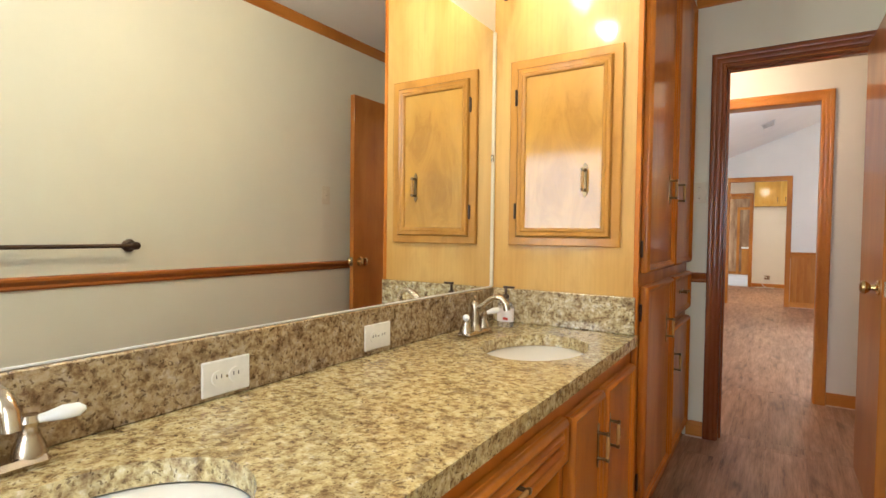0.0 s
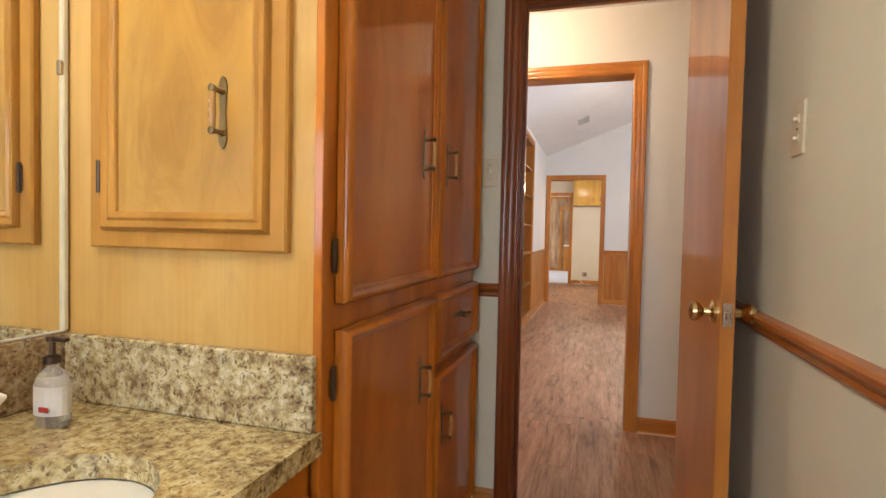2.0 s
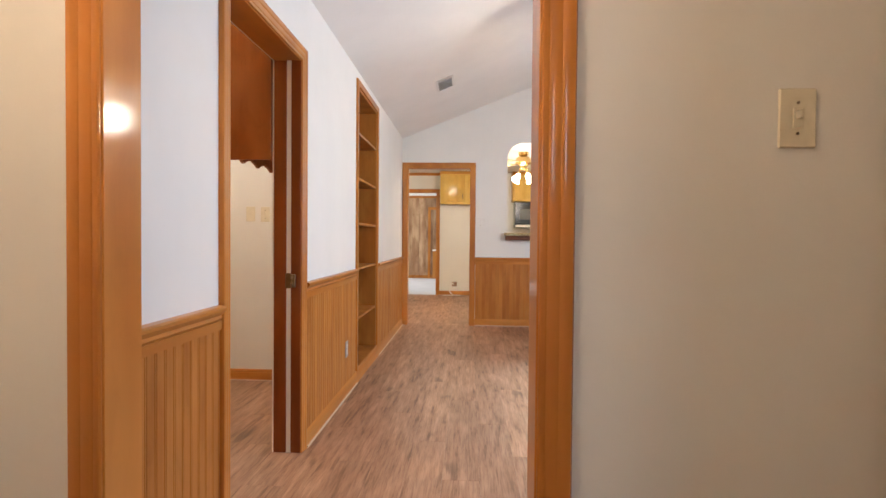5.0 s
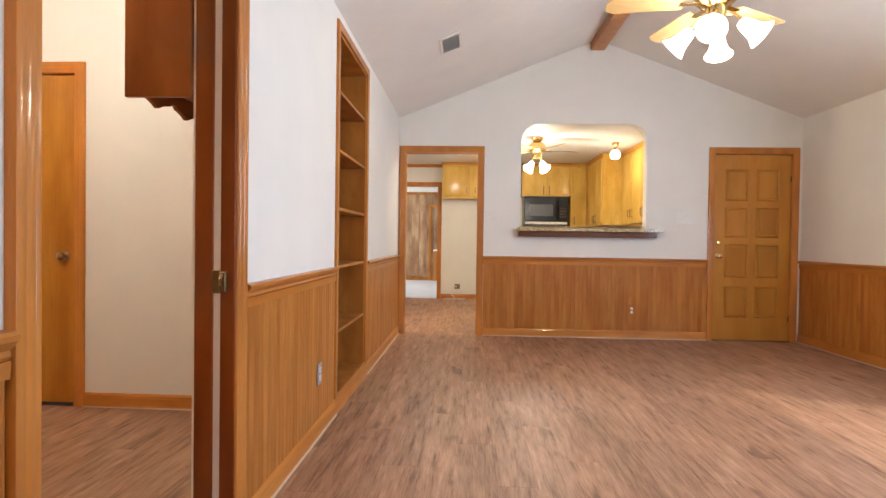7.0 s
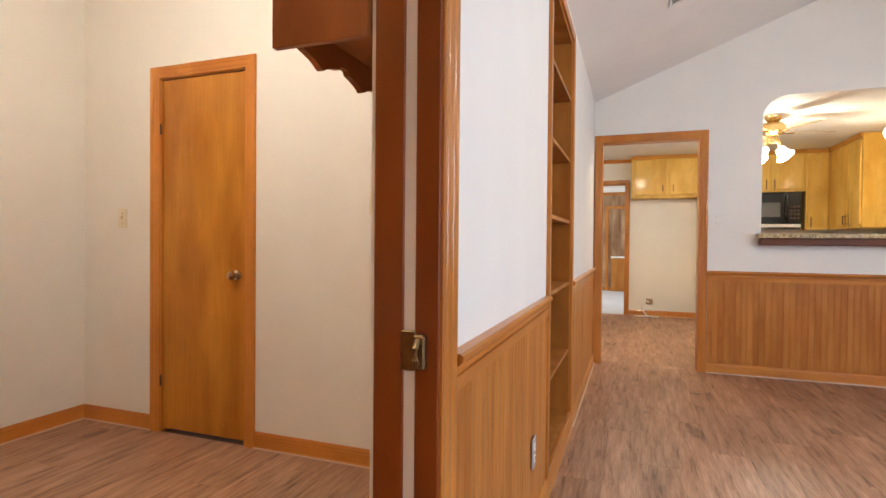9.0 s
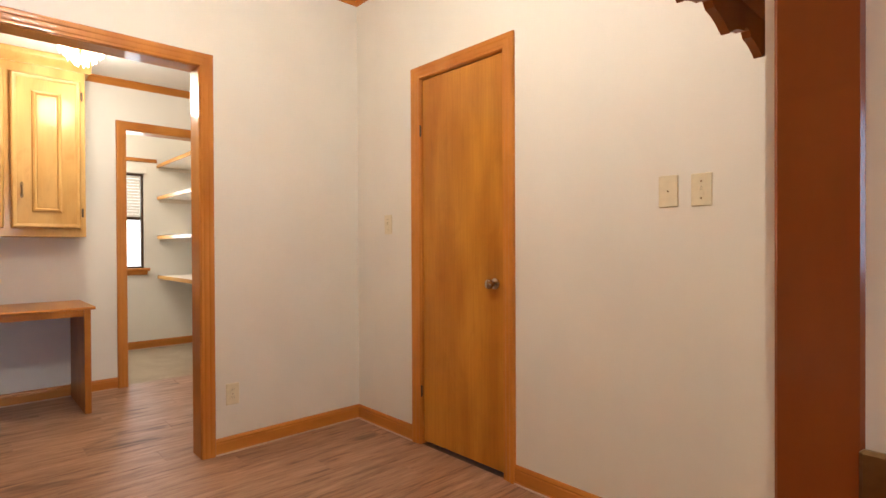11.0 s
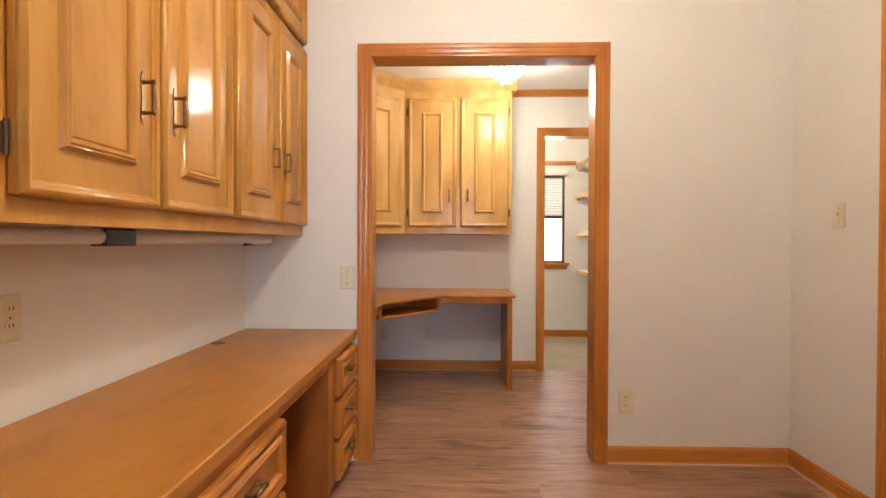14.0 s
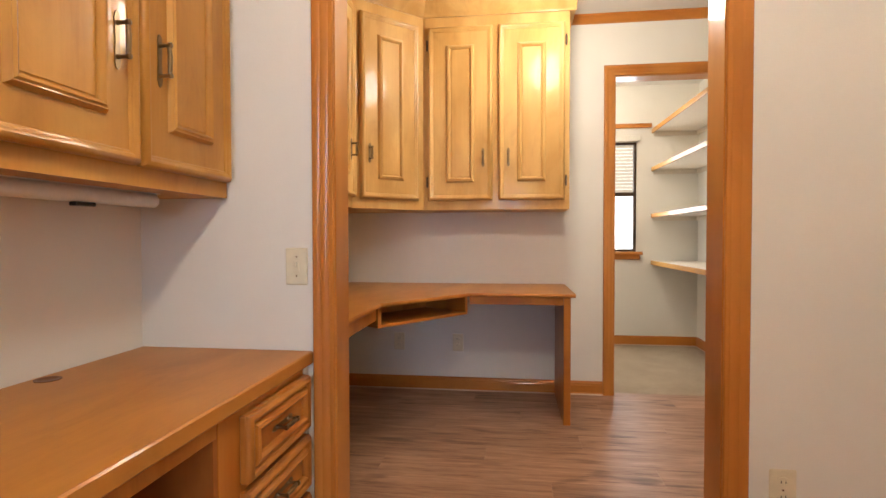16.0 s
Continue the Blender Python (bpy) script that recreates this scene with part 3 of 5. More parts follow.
wall("wall_study_west", "y", 4.85, 7.95, -5.665, -5.545, 2.6, [(6.795, 7.50, 0, DH)], label="off-white wall with a closet doorway")
wall("wall_closet_west", "y", 6.0, 8.0, -7.32, -7.20, 2.6, [(6.72, 7.31, 0.885, 1.915)], label="off-white closet wall with a window")
wall("wall_closet_north", "x", -7.20, -5.665, 7.86, 7.95, 2.6)
wall("wall_closet_south", "x", -7.20, -5.665, 6.0, 6.1, 2.6)

wall("wall_kitchen_west", "y", 10.62, 14.15, -1.52, -1.40, 2.6)
wall("wall_kitchen_east", "y", 10.62, 14.15, 2.72, 2.84, 2.6, [(11.2, 12.6, 1.0, 1.33)], label="off-white kitchen wall with a low window")
wall("wall_kitchen_north", "x", -1.52, 2.84, 14.15, 14.27, 2.6, [(-1.24, -0.54, 0, DH)], label="cream kitchen wall behind the refrigerator space")
# west opening is assumed, made for the den's fill light
wall("wall_den_west", "y", 14.27, 18.7, -4.0, -3.9, 2.6, [(15.4, 17.4, 0.7, 2.1)])
wall("wall_den_east", "y", 14.27, 18.7, 0.5, 0.6, 2.6)

# floor slabs under the planks
structure("floor", Mesh().box(-5.66, 3.77, -1.02, 14.20, -0.15, -0.009), M_JOINT, "dark underlay beneath the plank flooring", "floor")
structure("floor_closet", Mesh().box(-7.32, -5.60, 6.0, 8.0, -0.15, -0.001), M_CARPET, "beige cut-pile carpet in the closet", "carpet")
structure("floor_den", Mesh().box(-4.0, 0.6, 14.20, 18.8, -0.15, -0.002), paint("pale_carpet", (0.62, 0.60, 0.60), 0.95, 0.1, 200, 0.6), "pale carpet in the den", "carpet")

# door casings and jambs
# dark: casing and side jambs take the trim with shade in its colour
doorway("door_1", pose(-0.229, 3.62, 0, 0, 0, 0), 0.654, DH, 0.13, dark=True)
_d1 = bpy.data.objects["door_1"]
part("strike_plate", Mesh().box(0.0042, 0.0058, 0.018, 0.048, 0.895, 0.962, 0.0006), M_NICKEL, _d1, "worn metal strike plate")
part("latch_hole", Mesh().box(0.0059, 0.0064, 0.026, 0.040, 0.915, 0.942), M_GAP_SHADE, _d1)
doorway("door_2", pose(-0.652, 4.73, 0), 0.910, DH, 0.12, stop=False)
doorway("door_3", pose(-0.690, FARY, 0), 0.818, DH, 0.12, stop=False)
doorway("door_4", pose(-3.63, 5.594, 0, 0, 0, 90), 1.139, DH + 0.01, 0.12, stop=False)
doorway("door_5", pose(-5.545, 6.795, 0, 0, 0, 90), 0.705, DH, 0.12, stop=False)
doorway("door_6", pose(-2.998, 7.715, 0), 0.608, DH, 0.115, back=False)
doorway("door_7", pose(2.722, FARY, 0), 0.823, DH, 0.12, back=False)
doorway("door_8", pose(-1.24, 14.15, 0), 0.70, DH, 0.12, stop=False)

# pocket-door opening to the office: split jamb with a slot
pk = thing("door_9", pose(LX0, 5.535, 0, 0, 0, 90), "varnished pocket door frame with split jamb", "door frame", kind="structure")
W9, T9 = 0.823, 0.135
part("casing", Mesh().surround(0, W9, 0, DH, CASING), M_TRIM, pk, smooth=True)
# pocket jambs use the shade-darkened trim too
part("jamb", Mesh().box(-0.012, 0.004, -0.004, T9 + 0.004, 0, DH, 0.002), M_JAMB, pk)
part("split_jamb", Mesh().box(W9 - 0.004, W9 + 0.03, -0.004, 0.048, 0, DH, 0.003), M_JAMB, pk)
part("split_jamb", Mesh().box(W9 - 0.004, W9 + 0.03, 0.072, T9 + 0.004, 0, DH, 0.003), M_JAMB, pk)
part("pocket_door_edge", Mesh().box(W9 + 0.006, W9 + 0.03, 0.050, 0.070, 0.01, DH - 0.01, 0.002), M_CREAM, pk, "cream painted edge of the recessed pocket door")
part("head_jamb", Mesh().box(0.004, W9 - 0.004, -0.004, T9 + 0.004, DH - 0.004, DH + 0.01, 0.002), M_TRIM_X, pk)
me = Mesh().box(W9 - 0.012, W9 - 0.003, 0.044, 0.075, 0.866, 0.946, 0.003)
me.box(W9 - 0.022, W9 - 0.003, 0.020, 0.046, 0.872, 0.940, 0.004)
me.tube([(W9 - 0.02, 0.034, 0.880), (W9 - 0.034, 0.034, 0.895), (W9 - 0.034, 0.034, 0.915), (W9 - 0.02, 0.034, 0.930)], 0.006, 8)
part("latch", me, M_BRASS, pk, "tarnished brass pocket door latch")

# baseboards: (x, y, turn, length)
for x, y, rz, ln, mt in ((-0.384, 3.62, 0, 0.086, M_TRIM_X), (0.49, 3.62, -90, 4.5, M_TRIM_X), (0.327, 4.73, 0, 1.17, M_TRIM_X), (-1.30, 4.73, 0, 0.579, M_TRIM_X),
                         (-2.32, 7.715, 0, 1.41, M_TRIM_X), (-3.63, 7.715, 0, 0.573, M_TRIM_X), (-3.63, 6.802, 90, 0.913, M_TRIM_X), (-3.63, 4.937, 90, 0.60, M_TRIM_X),
                         (-5.545, 4.937, 90, 1.788, M_TRIM_X), (-7.20, 6.1, 90, 1.76, M_TRIM_X), (-7.20, 7.86, 0, 1.535, M_TRIM_X), (-5.545, 7.569, 90, 0.29, M_TRIM_X),
                         (-0.47, 14.15, 0, 1.05, M_TRIM_X)):
    moulding("baseboard", BASE, pose(x, y, 0, 0, 0, rz), ln, 0.0, mt, "varnished oak baseboard along the wall", "baseboard")
    structure("shoe_strip", Mesh().run(0.0, ln, [(0.016, 0), (0.020, 0), (0.020, 0.004), (0.018, 0.007), (0.016, 0.008)]), M_SHOE, "pale quarter-round strip at the floor edge", "trim", pose(x, y, 0, 0, 0, rz))
# chair rails in the bathroom
moulding("chair_rail", RAIL, pose(0.49, 3.62, 0, 0, 0, -90), 4.5, 0.882, M_JAMB_X, "reddish varnished chair rail on the wall", "trim")
moulding("chair_rail", RAIL, pose(-0.46, 3.62, 0), 0.162, 0.872, M_JAMB_X, "reddish varnished chair rail on the wall", "trim")
# crown mouldings
for x, y, rz, ln, z in ((-0.38, 3.62, 0, 0.87, CEIL - 0.052), (0.49, 3.62, -90, 4.5, CEIL - 0.052), (-5.545, 6.52, 90, 1.34, CEIL - 0.052), (-3.63, 7.715, 0, 2.7, 2.668), (-3.63, 4.937, 90, 2.778, 2.668), (-1.40, 14.15, 0, 0.95, CEIL - 0.052)):
    moulding("crown_moulding", CROWN, pose(x, y, 0, 0, 0, rz), ln, z, M_TRIM_X, "varnished oak crown moulding under the ceiling", "trim")

# living room: wainscot rails and base
for x, y, rz, ln in ((LX0, 4.85, 90, 0.616), (LX0, 6.427, 90, 1.265), (LX0, 8.646, 90, 1.854), (0.197, FARY, 0, 2.456), (LX1, FARY, -90, 5.65)):
    mm = pose(x, y, 0, 0, 0, rz)
    moulding("wainscot_rail", RAIL, mm, ln, 0.838, M_TRIM_X, "oak cap rail above the beadboard", "trim")
    structure("apron_board", Mesh().run(0, ln, [(0.006, 0.806), (0.012, 0.806), (0.014, 0.838), (0.006, 0.838)]), M_TRIM_X, "flat oak apron under the cap rail", "trim", mm)
    moulding("baseboard", [(d + 0.004, z) for d, z in BASE], mm, ln, 0.0, M_TRIM_X, "oak baseboard below the beadboard", "baseboard")
    structure("shoe_strip", Mesh().run(0.0, ln, [(0.020, 0), (0.026, 0), (0.026, 0.005), (0.024, 0.009), (0.020, 0.010)]), M_SHOE, "pale quarter-round strip at the floor edge", "trim", mm)

# ridge beam
structure("ridge_beam", Mesh().box(RX - 0.075, RX + 0.075, 4.86, FARY - 0.004, RIDGE - 0.12, RIDGE + 0.02, 0.006), M_TRIM, "stained wooden ridge beam under the vaulted ceiling", "beam")

# pass-through sill
sill = thing("pass_through_counter", pose(0, FARY, 0), "speckled granite ledge on a dark wooden apron", "counter")
part("ledge", Mesh().box(0.565, 2.130, -0.14, 0.26, 1.178, 1.2155, 0.004), M_GRANITE, sill, "speckled granite slab")
part("apron", Mesh().box(0.585, 2.075, -0.10, -0.002, 1.118, 1.177, 0.006), M_APRON, sill, "dark stained apron")

# living-room window, behind the walker
wn = thing("window_1", pose(LX1, 7.6, 0.80, 0, 0, -90), "white framed living room window", "window", kind="structure")
part("window_frame", Mesh().surround(0.05, 1.95, 0.05, 1.25, [(0, 0), (0.05, 0), (0.05, 0.06), (0, 0.06)], True), M_WHITE, wn).location = (0, 0.09, 0)
for k in (0, 1):
    p = part("pane", Mesh().box(0.05 + 0.95 * k, 1.0 + 0.95 * k, 0.060, 0.064, 0.05, 1.25), M_GLASS, wn)
    p.visible_shadow = False

# bright outdoors beyond the windows
structure("backdrop_west", Mesh().box(-8.6, -8.58, 5.5, 8.5, -0.5, 3.5), M_SKYGLOW, "bright washed-out daylight outside the closet window", "backdrop")
structure("backdrop_south", Mesh().box(-1.6, 1.4, -2.4, -2.38, 0.0, 3.0), M_SKYGLOW, "bright washed-out daylight outside the bathroom window", "backdrop")
structure("backdrop_east", Mesh().box(4.2, 4.22, 10.8, 13.2, 0.4, 2.2), M_SKYGLOW, "bright washed-out daylight outside the kitchen window", "backdrop")
moulding("baseboard", [(d + 0.004, z) for d, z in BASE], pose(LX0, 7.692, 0, 0, 0, 90), 0.954, 0.0, M_TRIM_X, "oak baseboard below the bookcase", "baseboard")
structure("ledge_strip", Mesh().run(0, 0.855, [(0.001, 0.088), (0.014, 0.088), (0.014, 0.116), (0.001, 0.116)]), M_TRIM_X, "oak strip at the foot of the bookcase", "trim", pose(LX0, 7.742, 0, 0, 0, 90))

# ---- bathroom ----
HINGE = (0.387, 3.600)
leaf = thing("bathroom_door", pose(HINGE[0], HINGE[1], 0, 0, 0, -89.4), "flush reddish-brown veneer door standing open with brass knobs", "door")
part("leaf", Mesh().box(0.004, 0.600, -0.0175, 0.0175, 0.012, 2.040, 0.002), M_BATHDOOR, leaf)
part("knob", knob_mesh(Mesh(), 0.540, -0.0175, 0.932), M_BRIGHT, leaf, "brass door knob", True)
part("knob", knob_mesh(Mesh(), 0.540, 0.0175, 0.932, 1.0, 1), M_BRIGHT, leaf, "brass door knob", True)
part("latch_plate", Mesh().box(0.598, 0.6025, -0.012, 0.012, 0.902, 0.962, 0.001).box(0.600, 0.610, -0.006, 0.006, 0.922, 0.942, 0.002), M_NICKEL, leaf)

# linen cabinet beside the vanity; local x runs along world y
LC = pose(-0.398, 2.38, 0, 0, 0, 90)
lin = thing("linen_cabinet", LC, "tall glossy reddish-brown built-in linen cabinet with panelled doors", "cabinet")
LW, LD = 1.205, 0.595
part("body", Mesh().box(0.0, LW, 0.0, LD, 0.0, CEIL - 0.004), M_BATH, lin)
part("side_panel", Mesh().box(-0.006, -0.001, 0.004, LD, 0.90, CEIL - 0.006), M_VENEER, lin, "pale veneer side panel")
part("corner_strip", Mesh().box(-0.010, 0.010, -0.006, 0.012, 0.02, CEIL - 0.006, 0.002), M_BATH, lin)
AMB = M_AMBER
cabinet_door(lin, 0.045, 0.620, 0.985, 2.37, (0.510, 1.335), [(0.036, 1.078), (0.036, 2.2)], M_BATH, 0.0, grip=AMB)
cabinet_door(lin, 0.642, 1.185, 0.985, 2.37, (0.738, 1.335), None, M_BATH, 0.0, grip=AMB)
cabinet_door(lin, 0.045, 0.620, 0.09, 0.940, (0.510, 0.72), [(0.036, 0.84), (0.036, 0.2)], M_BATH, 0.0, grip=AMB)
cabinet_door(lin, 0.642, 1.185, 0.730, 0.940, (0.925, 0.845), None, M_BATH, 0.0, "drawer", vertical=False, grip=AMB)
cabinet_door(lin, 0.642, 1.185, 0.09, 0.695, (0.738, 0.52), None, M_BATH, 0.0, grip=AMB)

# medicine cabinet on the veneer side panel, facing the vanity
med = thing("medicine_cabinet", pose(-0.910, 2.372, 1.082), "maple medicine cabinet door with a moulded frame", "cabinet")
MW, MH = 0.453, 0.750
part("face_frame", Mesh().surround(0.036, MW - 0.036, 0.036, MH - 0.036, [(0, 0), (0, 0.012), (0.004, 0.016), (0.032, 0.016), (0.036, 0.012), (0.036, 0)], True), M_MAPLE, med, smooth=True)
d = part("door", Mesh().box(0.034, MW - 0.034, -0.014, 0, 0.034, MH - 0.034, 0.002), wood("figured_maple", (0.64, 0.37, 0.085), (0.53, 0.275, 0.048), "z", 0.22, 0.2, 0.05, 1.2, 0.7, 0.04), med, "figured maple door panel")
part("panel_moulding", shift(Mesh().surround(0.072, MW - 0.072, 0.072, MH - 0.072, [(0, 0), (0, 0.004), (0.005, 0.011), (0.012, 0.014), (0.018, 0.010), (0.023, 0.012), (0.030, 0.015), (0.035, 0.009), (0.036, 0)], True), dy=-0.013), M_MAPLE, d, smooth=True)
handle(d, 0.318, -0.014, 0.255, 0.105, True, None, AMB)
hinge(d, 0.030, -0.016, 0.14)
hinge(d, 0.030, -0.016, 0.60)

# vanity
V0, V1, CTOP = 0.14, 2.372, 0.764
van = thing("vanity_cabinet", pose(-0.415, V0, 0, 0, 0, 90), "reddish-brown vanity base with panelled doors and drawers", "cabinet")
VL = V1 - V0
part("body", Mesh().box(1.50, VL, 0.0, 0.575, 0.10, 0.715), M_BATH, van)
part("body", Mesh().box(0.0, 0.80, 0.0, 0.575, 0.10, 0.715), M_BATH, van)
part("knee_rail", Mesh().box(0.80, 1.50, 0.0, 0.50, 0.555, 0.715), M_BATH, van)
part("knee_back", Mesh().box(0.80, 1.50, 0.555, 0.575, 0.0, 0.555), M_BATH, van)
# toe boards coloured near black for the shade under the vanity
part("toe_kick", Mesh().box(1.50, VL, 0.06, 0.575, 0.0, 0.10), M_GAP_SHADE, van)
part("toe_kick", Mesh().box(0.0, 0.80, 0.06, 0.575, 0.0, 0.10), M_GAP_SHADE, van)
cabinet_door(van, 1.520, 1.810, 0.13, 0.668, (1.775, 0.51), [(1.514, 0.25)], M_BATH, 0.0, grip=AMB)
cabinet_door(van, 1.830, 2.200, 0.13, 0.668, (1.895, 0.51), [(2.206, 0.25)], M_BATH, 0.0, grip=AMB)
cabinet_door(van, 0.10, 0.43, 0.13, 0.668, (0.39, 0.51), None, M_BATH, 0.0, grip=AMB)
cabinet_door(van, 0.445, 0.775, 0.13, 0.668, (0.485, 0.51), None, M_BATH, 0.0, grip=AMB)
cabinet_door(van, 0.83, 1.49, 0.562, 0.680, (1.16, 0.62), None, M_BATH, 0.030, "drawer", vertical=False, grip=AMB)

SINKS = ((-0.622, 1.975), (-0.668, 0.680))
SA, SB = 0.165, 0.213
top = thing("vanity_countertop", pose(0, 0, 0), "polished cream and brown granite countertop with backsplash", "countertop")
me = Mesh()
CX0, CX1 = -0.994, -0.389
MID = (SINKS[0][1] + SINKS[1][1]) / 2
for (sx, sy), y0, y1 in ((SINKS[1], V0 - 0.02, MID), (SINKS[0], MID, V1)):
    N = 48
    ring, outer = [], []
    for i in range(N):
        a = 2 * math.pi * (i + 0.5) / N
        c, s = math.cos(a), math.sin(a)
        ring.append((sx + SA * c, sy + SB * s))
        k = min((CX1 - sx) / c if c > 0 else (CX0 - sx) / c, (y1 - sy) / s if s > 0 else (y0 - sy) / s)
        outer.append((sx + k * c, sy + k * s))
    for cx, cy in ((CX0, y0), (CX0, y1), (CX1, y0), (CX1, y1)):
        j = min(range(N), key=lambda q: (outer[q][0] - cx) ** 2 + (outer[q][1] - cy) ** 2)
        outer[j] = (cx, cy)
    rows = [[(x, y, 0.724) for x, y in outer], [(x, y, CTOP) for x, y in outer], [(x, y, CTOP) for x, y in ring], [(x, y, 0.724) for x, y in ring]]
    me.rows(rows, closed_row=True, closed_path=True)
part("slab", me, M_GRANITE, top)
part("backsplash", Mesh().box(-0.994, -0.974, V0 - 0.02, V1 - 0.002, CTOP + 0.0005, 0.902, 0.003), M_GRANITE_SHADED, top, "brown veined granite backsplash, darkened for weaker light")
part("side_splash", Mesh().box(-0.973, -0.40, V1 - 0.020, V1 - 0.001, CTOP + 0.0005, 0.902, 0.003), M_GRANITE_DAYLIT, top)

for sx, sy in SINKS:
    ob = thing("undermount_sink", pose(sx, sy, 0.722), "white oval porcelain undermount sink in the granite", "sink", "vanity sinks")
    prof = [(1.04, 0.0), (1.0, 0.0), (0.98, -0.02), (0.93, -0.06), (0.80, -0.10), (0.55, -0.128), (0.2, -0.138), (0.0, -0.139)]
    part("bowl", Mesh().lathe([(r, z) for r, z in prof], seg=40, sx=SA, sy=SB), M_PORC, ob, smooth=True)
    part("drain", Mesh().lathe([(0.022, -0.134), (0.020, -0.131), (0.0, -0.132)], seg=16), M_NICKEL, ob, smooth=True)

for fx, fy in ((-0.880, 2.030), (-0.925, 0.648)):
    ob = thing("bathroom_faucet", pose(fx, fy, CTOP), "brushed metal centerset faucet with white porcelain levers", "faucet", "vanity faucets")
    part("base_plate", Mesh().box(-0.028, 0.028, -0.085, 0.085, 0.0, 0.018, 0.008), M_NICKEL, ob)
    part("spout", Mesh().lathe([(0.026, 0.015), (0.020, 0.03), (0.014, 0.05), (0.017, 0.075), (0.013, 0.09), (0.016, 0.108), (0.012, 0.118), (0.004, 0.124), (0.006, 0.136), (0.0, 0.142)], seg=16).tube(
        [(0, 0, 0.100), (0.03, 0, 0.106), (0.055, 0, 0.128), (0.080, 0, 0.142), (0.105, 0, 0.140), (0.122, 0, 0.122), (0.126, 0, 0.098)], [0.012, 0.011, 0.010, 0.010, 0.010, 0.011, 0.012], 12), M_NICKEL, ob, smooth=True)
    for s in (-1, 1):
        part("handle_post", Mesh().lathe([(0.024, 0.015), (0.022, 0.03), (0.015, 0.045), (0.012, 0.06), (0.016, 0.068), (0.012, 0.078), (0.0, 0.080)], (0, s * 0.062, 0), 16), M_NICKEL, ob, smooth=True)
        part("lever", Mesh().tube([(0.0, s * 0.062, 0.068), (0.012, s * 0.082, 0.072), (0.022, s * 0.100, 0.076), (0.032, s * 0.118, 0.078), (0.036, s * 0.126, 0.079)], [0.006, 0.008, 0.012, 0.011, 0.003], 12), M_PORC, ob, "white porcelain lever", True)

soap = thing("soap_bottle", pose(-0.862, 2.245, CTOP), "small clear liquid soap bottle with a dark pump", "bottle")
part("bottle", Mesh().lathe([(0.030, 0.0), (0.034, 0.004), (0.034, 0.075), (0.026, 0.095), (0.012, 0.104), (0.012, 0.112), (0.0, 0.112)], seg=20, sy=0.7), M_BOTTLE, soap, smooth=True)
part("label_patch", Mesh().lathe([(0.0345, 0.022), (0.0348, 0.024), (0.0348, 0.072), (0.0345, 0.074)], seg=20, sy=0.7), plain("soap_label", (0.75, 0.70, 0.66), 0.5), soap, "white paper label")
part("red_spot", Mesh().box(0.0, 0.022, -0.0262, -0.024, 0.030, 0.040, 0.001), plain("label_red", (0.5, 0.05, 0.03), 0.5), soap)
part("pump", Mesh().lathe([(0.014, 0.112), (0.014, 0.124), (0.006, 0.128), (0.005, 0.150), (0.010, 0.152), (0.010, 0.160), (0.0, 0.161)], seg=14).box(-0.006, 0.036, -0.006, 0.006, 0.152, 0.160, 0.002), M_BRONZE, soap, "dark brown pump", True)

mir = thing("vanity_mirror", pose(0, 0, 0), "large frameless wall mirror above the vanity", "mirror")
part("glass", Mesh().box(-0.994, -0.988, V0 - 0.02, 2.366, 0.9055, 1.972, 0.001), M_MIRROR, mir)
part("bottom_channel", Mesh().box(-0.9935, -0.985, V0 - 0.02, 2.366, 0.9025, 0.907, 0.001), M_DIFF, mir)
part("edge_strip", Mesh().box(-0.9935, -0.981, 2.3575, 2.3705, 0.905, 1.972, 0.003), M_CREAM, mir, "pale plastic strip in the mirror corner")
part("clip", Mesh().box(-0.990, -0.982, 2.352, 2.366, 1.43, 1.46, 0.002), M_NICKEL, mir)

vl = thing("vanity_light", pose(0, 0, 0), "brass wall bar light with frosted glass shades above the mirror", "wall lamp")
part("back_plate", Mesh().box(-0.994, -0.970, 1.60, 1.90, 2.06, 2.16, 0.006), M_BRASS, vl)
part("bar", Mesh().tube([(-0.91, 1.20, 2.075), (-0.91, 2.30, 2.075)], 0.009, 10).lathe([(0.0, 0), (0.014, 0.004), (0.014, 0.016), (0.0, 0.022)], (-0.91, 2.29, 2.075), 12, "y").tube([(-0.972, 1.75, 2.10), (-0.91, 1.75, 2.075)], 0.010, 8), M_BRASS, vl, smooth=True)
for y in (1.30, 1.75, 2.20):
    sh = part("shade", Mesh().lathe([(0.020, 0.0), (0.030, 0.02), (0.042, 0.06), (0.058, 0.10), (0.064, 0.112), (0.060, 0.112), (0.040, 0.06), (0.018, 0.004)], (-0.90, y, 2.16), 20), M_GLOW, vl, "frosted glass shade", True)
    part("holder", Mesh().lathe([(0.0, -0.03), (0.016, -0.03), (0.024, 0.0), (0.0, 0.004)], (-0.90, y, 2.15), 14), M_BRASS, vl, smooth=True)

tb = thing("towel_bar", pose(0.49, 1.62, 1.055, 0, 0, -90), "dark bronze towel bar on round wall mounts", "towel bar")
part("rod", Mesh().tube([(0, -0.065, 0), (0.70, -0.065, 0)], 0.009, 12), M_BRONZE, tb, smooth=True)
for x in (0.0, 0.70):
    part("mount", Mesh().lathe([(0.030, 0), (0.030, -0.008), (0.016, -0.016), (0.012, -0.055), (0.018, -0.062), (0.018, -0.075), (0.0, -0.080)], (x, 0, 0), 18, "y"), M_BRONZE, tb, smooth=True)

